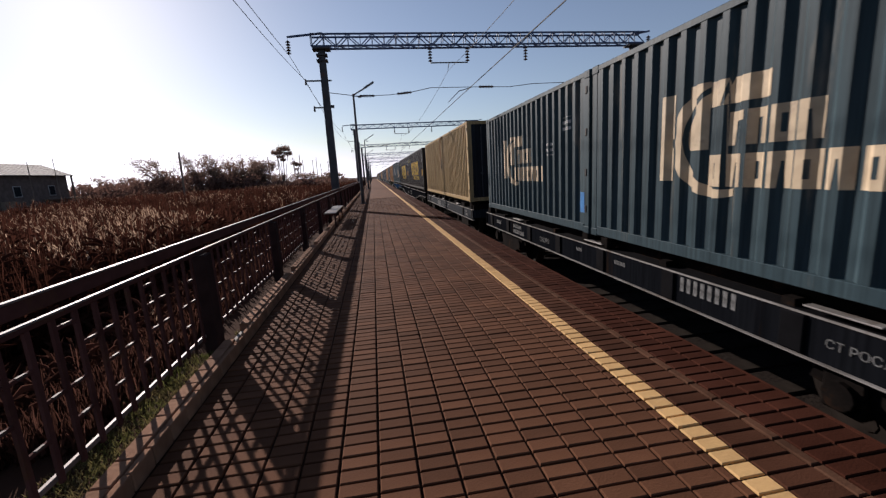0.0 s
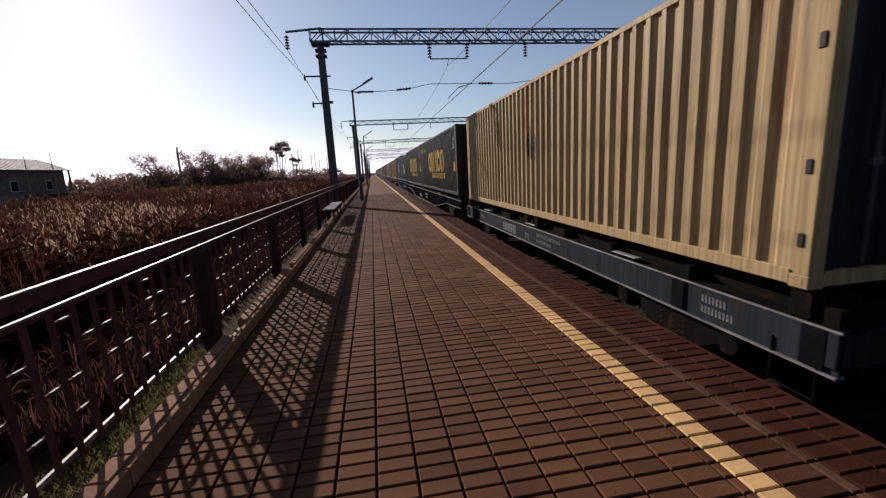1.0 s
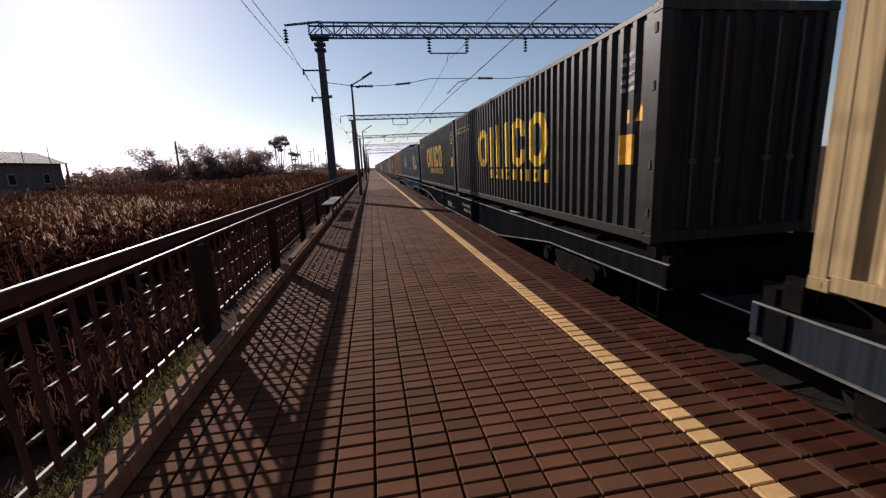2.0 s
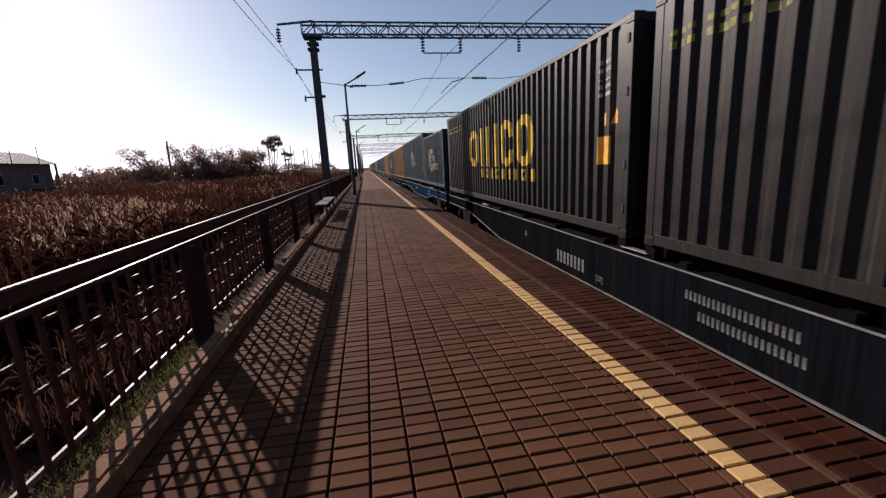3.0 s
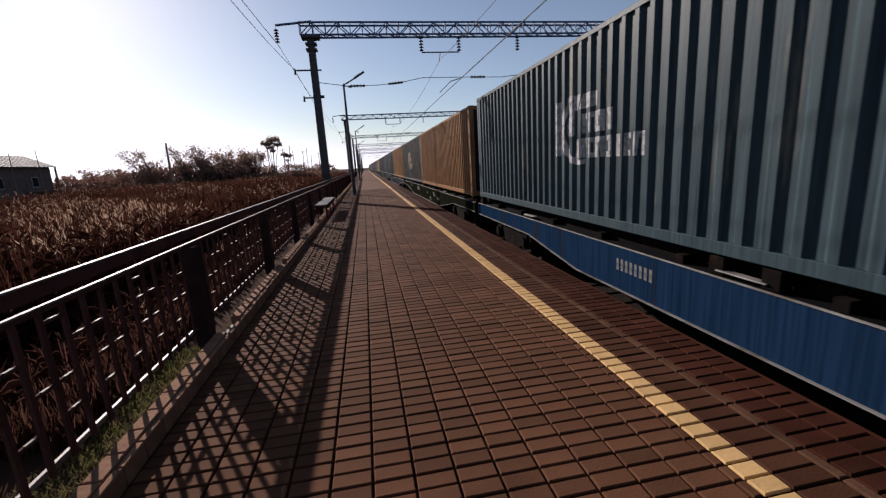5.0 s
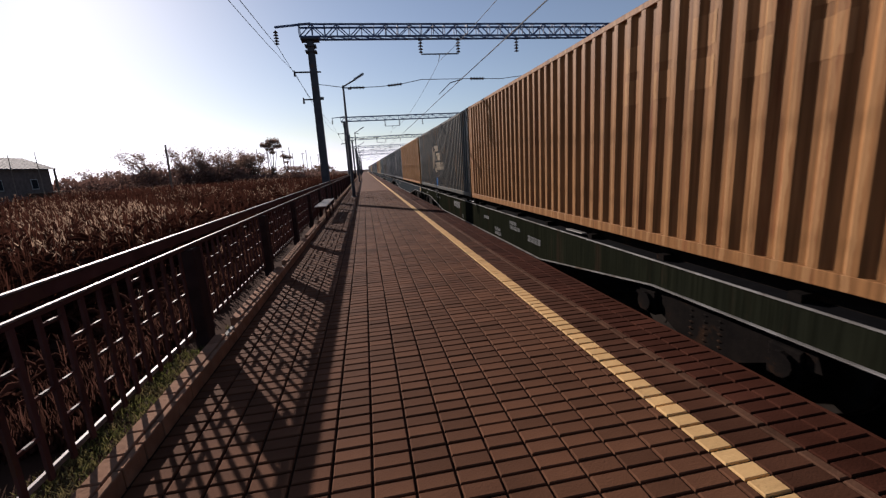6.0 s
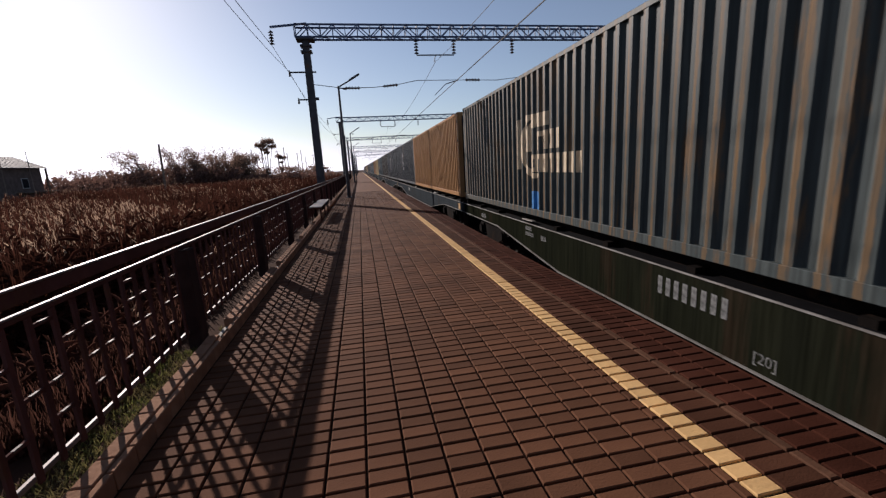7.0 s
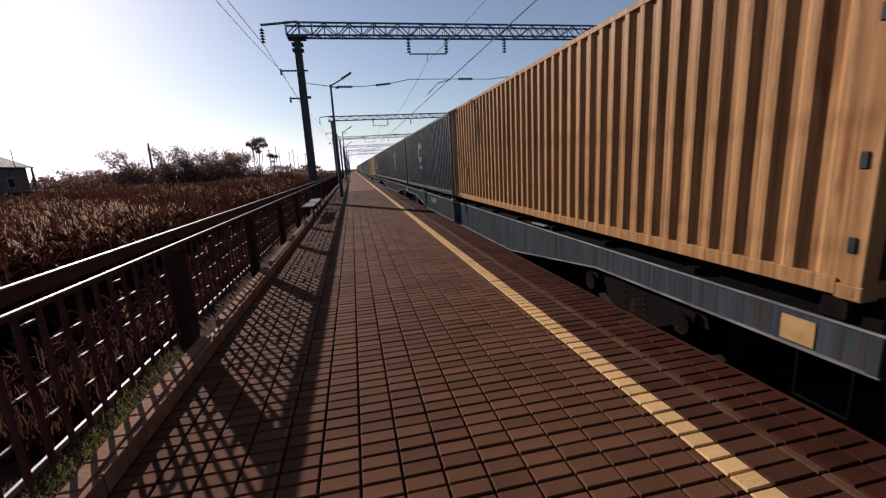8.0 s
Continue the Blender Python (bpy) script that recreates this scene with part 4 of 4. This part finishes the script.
        for dy in (-0.925, 0.925):
            w = piece("wheelset", WS, g)
            w.matrix_basis = pose(0, yb + dy, WZ + R_WHEEL)
            WHEELSETS.append((w, yb + dy, s, WZ + R_WHEEL))
    for k in words:
        if k[0] == "n":
            number_bars(k[1], k[2], k[3], k[4], g, -H2 + 0.028)
        else:
            text_marks("lettering", k[1], k[2], k[3], k[4], g, -H2 + 0.027)
    MOVERS.append((g, AXIS, s, DECK + lift))
    return g


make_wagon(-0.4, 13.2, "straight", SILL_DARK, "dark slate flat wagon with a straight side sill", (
    ("n", 4.62, -0.40, 8, 0.17), ("n", 12.1, -0.40, 8, 0.09), ("t", "СТ РОСЛАВЛЬ", 3.0, -0.42, 0.105), ("t", "СКОРО", 8.87, -0.45, 0.14),
    ("n", 10.62, -0.36, 11, 0.09), ("n", 10.62, -0.50, 13, 0.10), ("n", 7.2, -0.36, 6, 0.06), ("n", 6.0, -0.36, 8, 0.06)), pockets=[0.16 + 1.553 * i for i in range(9)])
make_wagon(14.65, 12.95, "straight", SILL_SLATE, "dark slate flat wagon with white stencilling", (
    ("n", 8.52, -0.59, 8, 0.22), ("t", "КРУПНОТОННАЖНЫЕ", 6.15, -0.44, 0.11), ("t", "КОНТЕЙНЕРЫ", 6.15, -0.57, 0.11), ("t", "[20]", 6.85, -0.55, 0.15),
    ("n", 1.4, -0.44, 7, 0.08), ("n", 1.4, -0.56, 9, 0.08), ("n", 10.9, -0.48, 9, 0.07)), top=0.28, pockets=(0.2, 1.75, 11.6, 12.7))
make_wagon(28.75, 25.5, "belly", SILL_DARK, "long dark fish-bellied container wagon", (
    ("n", 15.06, -0.78, 8, 0.22), ("t", "[20]", 13.7, -0.80, 0.13), ("n", 11.8, -0.50, 21, 0.105), ("n", 11.6, -0.70, 19, 0.105), ("n", 16.7, -0.55, 2, 0.10)))
make_wagon(54.8, 18.95, "belly", SILL_BLUE, "bright blue fish-bellied container wagon", (
    ("n", 11.5, -0.57, 8, 0.17), ("t", "АВТОРЕЖИМ", 2.55, -0.44, 0.10), ("n", 5.7, -0.46, 10, 0.10), ("n", 5.7, -0.62, 11, 0.11)), lift=0.05, top=0.23, belly=((4.1, 0.58), (6.3, 0.86)))
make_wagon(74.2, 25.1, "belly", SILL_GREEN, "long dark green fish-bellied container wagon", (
    ("n", 15.5, -0.54, 8, 0.22), ("t", "[20]", 14.2, -0.83, 0.15), ("n", 11.15, -0.52, 9, 0.09), ("n", 10.1, -0.74, 9, 0.09), ("n", 10.1, -0.86, 10, 0.09),
    ("n", 8.85, -0.42, 10, 0.08), ("n", 8.85, -0.54, 13, 0.09), ("n", 7.66, -0.66, 9, 0.13), ("n", 19.7, -0.34, 7, 0.08), ("n", 19.7, -0.46, 9, 0.08),
    ("n", 18.9, -0.46, 4, 0.10), ("n", 23.1, -0.44, 6, 0.12)))
w6 = make_wagon(99.55, 25.0, "belly", SILL_GREY, "long grey-blue fish-bellied container wagon", (("n", 17.0, -0.56, 8, 0.22),))
part("reflective_patch", box(bmesh.new(), -1.198, -1.192, 0.45, 0.72, -0.475, -0.26), TAN_PAINT, w6, "pale orange-tan painted patch")
for i in range(11):
    s = 124.7 + i * 25.25
    MOVERS.append((copy_thing(w6, pose(0, 0, 0)), AXIS, s, DECK))

# ---------------------------------------------------------------- field: house, poles, trees, reeds


def make_house():
    g = tagged(new("house"), "low brown house with a pale sheet-metal gable roof", "house")
    x0, x1, y0, y1, zb, ze, zr, xr = -58.4, -50.7, 66.0, 79.5, -0.8, 4.85, 6.7, -54.5
    bm = box(bmesh.new(), x0, x1, y0, y1, zb, ze)
    for y in (y0, y1 - 0.2):       # gable walls
        v = [bm.verts.new(q) for q in ((x0, y, ze), (x1, y, ze), (xr, y, zr - 0.1), (x0, y + 0.2, ze), (x1, y + 0.2, ze), (xr, y + 0.2, zr - 0.1))]
        for f in ((0, 1, 2), (5, 4, 3), (1, 4, 5, 2), (3, 0, 2, 5)):
            bm.faces.new([v[q] for q in f])
    part("wall", bm, WALL, g)
    for sx, xe in ((1, x1 + 0.7), (-1, x0 - 0.7)):
        bm = bmesh.new()
        o = [(xe, y0 - 0.8, ze - 0.1), (xe, y1 + 0.8, ze - 0.1), (xr, y1 + 0.8, zr), (xr, y0 - 0.8, zr)]
        v = [bm.verts.new((a, b, c + dz)) for dz in (0, 0.10) for a, b, c in o]
        for f in ((3, 2, 1, 0), (4, 5, 6, 7), (0, 1, 5, 4), (1, 2, 6, 5), (2, 3, 7, 6), (3, 0, 4, 7)):
            bm.faces.new([v[q] for q in f])
        slope = part("roof", bm, ROOF, g, "pale sheet-metal roof slope")
        for q in range(18):
            y = y0 - 0.6 + q * (y1 - y0 + 1.2) / 17
            part("roof_seam", bar(bmesh.new(), (xe, y, ze + 0.02), (xr, y, zr + 0.12), 0.05), ROOF, slope)
    for y in (69.2, 75.8):
        w = part("window", box(bmesh.new(), x1 - 0.02, x1 + 0.05, y - 0.7, y + 0.7, 1.7, 3.3), WHITE_PAINT, g)
        part("pane", box(bmesh.new(), x1 + 0.052, x1 + 0.07, y - 0.58, y + 0.58, 1.82, 3.18), PANE, w)
    part("porch_post", box(bmesh.new(), x1 + 0.4, x1 + 0.62, y1 + 0.3, y1 + 0.52, -0.8, 4.75), WOOD, g)
    part("porch_floor", box(bmesh.new(), x1, x1 + 1.2, y1 - 6, y1 + 1.2, 1.05, 1.2), WOOD, g)
    part("chimney_pipe", rod(bmesh.new(), (-53.0, 70.0, 5.6), (-53.0, 70.0, 7.6), 0.12), STEEL_DARK, g)
    return g


make_house()
fb = tagged(new("board_fence"), "low dark board fence before the house", "fence")
for i in range(9):
    part("board", box(bmesh.new(), -70 + i * 2.4, -67.7 + i * 2.4, 66, 66.06, -0.8, 1.0 + 0.1 * (i % 3)), WOOD, fb)


def utility_pole(x, y, top, r=0.13, arm=True):
    g = tagged(new("utility_pole"), "weathered wooden utility pole in the field", "pole", "poles across the field")
    part("pole", rod(bmesh.new(), (0, 0, -1.0), (0, 0, top), r, r * 0.75), WOOD, g)
    if arm:
        part("cross_arm", bar(bmesh.new(), (-0.7, 0, top - 0.35), (0.7, 0, top - 0.35), 0.1), WOOD, g)
    g.matrix_basis = pose(x, y, 0, 0, random.uniform(-2, 2), 0)
    return g


for k, tp, y, r, arm in ((-0.414, 0.076, 62, 0.16, False), (-0.705, 0.07, 64, 0.06, False), (-0.655, 0.075, 64, 0.06, False), (-0.229, 0.057, 110, 0.13, False), (-0.209, 0.072, 112, 0.14, False),
                         (-0.176, 0.052, 120, 0.12, True), (-0.163, 0.058, 130, 0.13, False), (-0.155, 0.046, 140, 0.13, False), (-0.134, 0.045, 150, 0.13, True),
                         (-0.126, 0.05, 160, 0.13, False), (-0.118, 0.036, 170, 0.13, False), (-0.100, 0.04, 170, 0.14, True)):
    utility_pole(k * y, y, 1.75 + tp * y, r, arm)


def make_tree(name, x, y, height, width, label, seed, leaves=900, bare=0.35, trunk_part=0.35, mat=LEAF, size=0.2):
    rnd = random.Random(seed)
    g = tagged(new(name), label, "tree", "trees at the edge of the field")
    bm = rod(bmesh.new(), (0, 0, 0), (0.1, 0, height * 0.45), height * 0.022, height * 0.014, 7)
    tips = []
    for i in range(22):
        a = rnd.uniform(0, 6.28)
        z0 = height * rnd.uniform(trunk_part * 0.6, 0.55)
        q = Vector((math.cos(a) * width * rnd.uniform(0.2, 0.5), math.sin(a) * width * rnd.uniform(0.2, 0.5), height * rnd.uniform(trunk_part if trunk_part > 0.5 else (0.45 if trunk_part > 0.2 else 0.15), 0.95)))
        p = Vector((0.05, 0, z0))
        mid = (p + q) / 2 + Vector((rnd.uniform(-.3, .3), rnd.uniform(-.3, .3), 0.3))
        rod(bm, p, mid, height * 0.010, height * 0.007, 5)
        rod(bm, mid, q, height * 0.007, height * 0.003, 4)
        tips += [q, mid]
        for j in range(4):
            s = q + Vector((rnd.gauss(0, width * 0.10), rnd.gauss(0, width * 0.10), rnd.gauss(0.1, height * 0.07)))
            rod(bm, mid.lerp(q, rnd.uniform(0.3, 1)), s, height * 0.0035, height * 0.0015, 3)
            tips.append(s)
    part("trunk", bm, BARK, g)
    verts, faces = [], []
    for i in range(leaves * 2):
        t = rnd.choice(tips)
        c = t + Vector((rnd.gauss(0, width * 0.07), rnd.gauss(0, width * 0.07), rnd.gauss(0, height * 0.05)))
        if c.z < height * trunk_part * 0.7:
            continue
        n = Vector((rnd.gauss(0, 1), rnd.gauss(0, 1), rnd.gauss(0, 1))).normalized()
        u = n.orthogonal().normalized() * size * rnd.uniform(0.5, 1.2)
        v = n.cross(u).normalized() * size * rnd.uniform(0.3, 0.8)
        k = len(verts)
        verts += [tuple(c - u), tuple(c - v * 0.6 + u * 0.2), tuple(c + u), tuple(c + v)]
        faces.append((k, k + 1, k + 2, k + 3))
    tagged(raw("crown", verts, faces, mat, g), kind="stuff")
    g.matrix_basis = pose(x, y, -0.85)
    return g


def make_tall_tree(x, y, height, clumps, seed):
    """Thin leaning stems with flat open leaf clumps at their tops."""
    rnd = random.Random(seed)
    g = tagged(new("tree"), "tall thin tree with a high open crown", "tree", "trees at the edge of the field")
    bm = bmesh.new()
    verts, faces = [], []
    for cx, cz, r in clumps:
        foot, mid, tip = Vector((cx * 0.15, 0, -0.2)), Vector((cx * 0.45, 0, cz * 0.55)), Vector((cx, 0, cz))
        rod(bm, foot, mid, 0.13, 0.09, 6)
        rod(bm, mid, tip, 0.09, 0.04, 5)
        for q in range(7):
            a = rnd.uniform(0, 6.28)
            end = tip + Vector((math.cos(a) * r * 0.8, math.sin(a) * r * 0.8, rnd.uniform(-0.2, 0.5) * r))
            rod(bm, mid.lerp(tip, rnd.uniform(0.7, 1.0)), end, 0.04, 0.012, 4)
        for q in range(int(230 * r * r)):
            a, d = rnd.uniform(0, 6.28), r * math.sqrt(rnd.random())
            c = tip + Vector((math.cos(a) * d, math.sin(a) * d, rnd.gauss(0.15, 0.22) * r))
            n = Vector((rnd.gauss(0, 1), rnd.gauss(0, 1), rnd.gauss(0, 1))).normalized()
            u = n.orthogonal().normalized() * 0.20 * rnd.uniform(0.5, 1.2)
            v = n.cross(u).normalized() * 0.13
            k = len(verts)
            verts += [tuple(c - u), tuple(c - v), tuple(c + u), tuple(c + v)]
            faces.append((k, k + 1, k + 2, k + 3))
    part("trunk", bm, BARK, g)
    tagged(raw("crown", verts, faces, LEAF, g), kind="stuff")
    g.matrix_basis = pose(x, y, -0.85)


Y = 100
make_tree("tree", -0.455 * Y, Y, 9.1, 8.5, "round-crowned half-bare autumn tree", 1, 1500)
for i, (k, h, w) in enumerate(((-0.375, 8.8, 7), (-0.345, 9.0, 8), (-0.32, 8.2, 8), (-0.295, 8.0, 8), (-0.27, 7.6, 7), (-0.25, 7.0, 6))):
    make_tree("tree", k * Y, Y + 3 * (i % 2), h, w, "dense brown autumn tree in a thicket", 10 + i, 2300, trunk_part=0.1)
make_tall_tree(-0.201 * 105, 105, 10.3, ((-0.9, 9.2, 1.3), (0.7, 9.9, 1.5), (1.6, 8.9, 1.0), (-0.2, 8.3, 0.9), (0.4, 7.6, 0.7)), 3)
make_tall_tree(-0.171 * 105, 105, 7.4, ((-0.5, 6.6, 0.8), (0.5, 6.3, 0.9), (0.2, 5.3, 0.5)), 4)
for i, (k, h, w) in enumerate(((-0.60, 4.8, 8), (-0.55, 6.0, 9), (-0.52, 5.4, 9), (-0.48, 5.4, 9), (-0.44, 5.6, 9), (-0.41, 5.6, 9), (-0.225, 4.6, 7), (-0.17, 4.6, 8), (-0.14, 4.4, 8), (-0.11, 4.2, 7), (-0.09, 4.0, 6), (-0.65, 4.4, 7), (-0.70, 4.4, 7))):
    make_tree("bush", k * 112, 112, h, w, "low brown bush on the far field edge", 40 + i, 1200, trunk_part=0.0)


def make_scrub():
    """The thick belt of scrub at the field's far edge, under the trees."""
    rnd = random.Random(77)
    verts, faces = [], []
    for i in range(26000):
        k = rnd.uniform(-0.95, -0.06)
        y = rnd.uniform(92, 106)
        tall = 4.6 if -0.52 < k < -0.25 else (3.9 if k <= -0.52 else 2.2)
        tall *= 0.8 + 0.35 * noise.noise((k * 40, 0, 1)) + 0.25 * noise.noise((k * 150, 0, 5))
        z = -0.9 + (tall + 0.9) * rnd.random() ** 0.8
        n = Vector((rnd.gauss(0, 1), rnd.gauss(0, 1), rnd.gauss(0, 1))).normalized()
        u = n.orthogonal().normalized() * 0.34 * rnd.uniform(0.5, 1.3)
        v = n.cross(u).normalized() * 0.26 * rnd.uniform(0.4, 1.0)
        c = Vector((k * y, y, z))
        q = len(verts)
        verts += [tuple(c - u), tuple(c - v * 0.6 + u * 0.2), tuple(c + u), tuple(c + v)]
        faces.append((q, q + 1, q + 2, q + 3))
    return tagged(raw("scrub", verts, faces, SCRUB), "thick brown scrub along the far field edge", "scrub", kind="stuff")


make_scrub()


def make_reeds(name, count, x0, x1, y0, y1, h0, h1, seed, fluff, label, mat=REED):
    rnd = random.Random(seed)
    verts, faces, pv, pf = [], [], [], []
    for i in range(count):
        x, y = rnd.uniform(x0, x1), y0 + (y1 - y0) * rnd.random() ** 1.5
        cl = noise.noise((x * 0.22, y * 0.16, seed))
        h = rnd.uniform(h0, h1) * (1 + 0.30 * cl)
        zg = ground_z(x, y) - 0.05
        lx, ly = rnd.gauss(0.05, 0.12) * h, rnd.gauss(-0.03, 0.10) * h
        wide = 0.005 + 0.0006 * math.hypot(x, y)
        a = rnd.uniform(0, 3.14)
        dx, dy = math.cos(a) * wide, math.sin(a) * wide
        k = len(verts)
        verts += [(x - dx, y - dy, zg), (x + dx, y + dy, zg), (x + lx + dx * .5, y + ly + dy * .5, zg + h), (x + lx - dx * .5, y + ly - dy * .5, zg + h)]
        faces.append((k, k + 1, k + 2, k + 3))
        for j in range(3):
            f = rnd.uniform(0.25, 0.85)
            b = rnd.uniform(0, 6.28)
            ln = rnd.uniform(0.25, 0.5) * min(1.0, h1)
            p = Vector((x + lx * f, y + ly * f, zg + h * f))
            q = p + Vector((math.cos(b) * ln, math.sin(b) * ln, rnd.uniform(-0.05, 0.3)))
            s = Vector((-math.sin(b), math.cos(b), 0)) * wide * 0.7
            k = len(verts)
            verts += [tuple(p - s * 0.5), tuple(p + s * 0.5), tuple(p.lerp(q, 0.5) + s + Vector((0, 0, 0.06))), tuple(q), tuple(p.lerp(q, 0.5) - s + Vector((0, 0, 0.06)))]
            faces.append((k, k + 1, k + 2, k + 3, k + 4))
        if rnd.random() < fluff * max(0.06, 0.15 + 2.6 * cl):
            top = Vector((x + lx, y + ly, zg + h))
            for j in range(5):
                c = top + Vector((rnd.gauss(0, 0.02), rnd.gauss(0, 0.02), rnd.uniform(-0.16, 0.06)))
                n = Vector((rnd.gauss(0, 1), rnd.gauss(0, 1), rnd.gauss(0, 0.5))).normalized()
                u = n.orthogonal().normalized() * 0.0075 * (1 + wide * 25)
                v = Vector((rnd.gauss(0, .014), rnd.gauss(0, .014), 0.032))
                k = len(pv)
                pv += [tuple(c - u - v), tuple(c + u - v), tuple(c + u * .6 + v), tuple(c - u * .6 + v)]
                pf.append((k, k + 1, k + 2, k + 3))
    g = tagged(new(name), label, "reeds", kind="stuff")
    tagged(raw("stalks", verts, faces, mat, g), kind="stuff")
    tagged(raw("plumes", pv, pf, PLUME, g, ), kind="stuff")
    return g


make_reeds("reeds", 17000, -16, -4.2, 3, 30, 1.25, 1.85, 2, 0.34, "dense russet reeds with pale fluffy plumes")
make_reeds("reeds", 9000, -45, -12, 10, 75, 0.9, 1.4, 3, 0.025, "russet reed bed across the field")
make_reeds("reeds", 7000, -38, -4.5, 50, 130, 1.3, 2.0, 4, 0.6, "distant pale reed bed")
make_reeds("dry_weeds", 2400, -4.8, -2.9, 1.5, 40, 0.3, 0.6, 5, 0.10, "dry brown weeds behind the railing", WEED)
make_reeds("dry_weeds", 5200, -2.9, -2.2, 3.0, 45, 0.05, 0.14, 6, 0.0, "low dry brown weeds along the kerb", WEED)

rg = random.Random(8)
verts, faces = [], []
for i in range(11000):
    x, y = rg.uniform(-2.3, -1.73), 1.0 + 4.2 * rg.random() ** 1.3
    if noise.noise((x * 1.5, y * 0.9, 3)) < -0.2:
        continue
    h = rg.uniform(0.015, 0.07)
    a = rg.uniform(0, 6.28)
    w = 0.006
    zg = -0.065
    k = len(verts)
    lx, ly = rg.gauss(0, 0.03), rg.gauss(0, 0.03)
    verts += [(x - w * math.cos(a), y - w * math.sin(a), zg), (x + w * math.cos(a), y + w * math.sin(a), zg), (x + lx, y + ly, zg + h)]
    faces.append((k, k + 1, k + 2))
tagged(raw("grass_strip", verts, faces, GRASS), "sparse green grass between kerb and railing", "grass", kind="stuff")

# ---------------------------------------------------------------- what moves


def motions():
    for ob, x, s, z in MOVERS:
        walk(ob, [(t, pose(x, s - SPEED * t, z)) for t in range(9)])
    turn = math.degrees(SPEED / R_WHEEL / FPS)
    for w, y, s, z in WHEELSETS:
        if s < 100:
            walk(w, [(i / FPS, pose(0, y, z, turn * i % 360)) for i in range(8 * FPS + 1)])


motions()
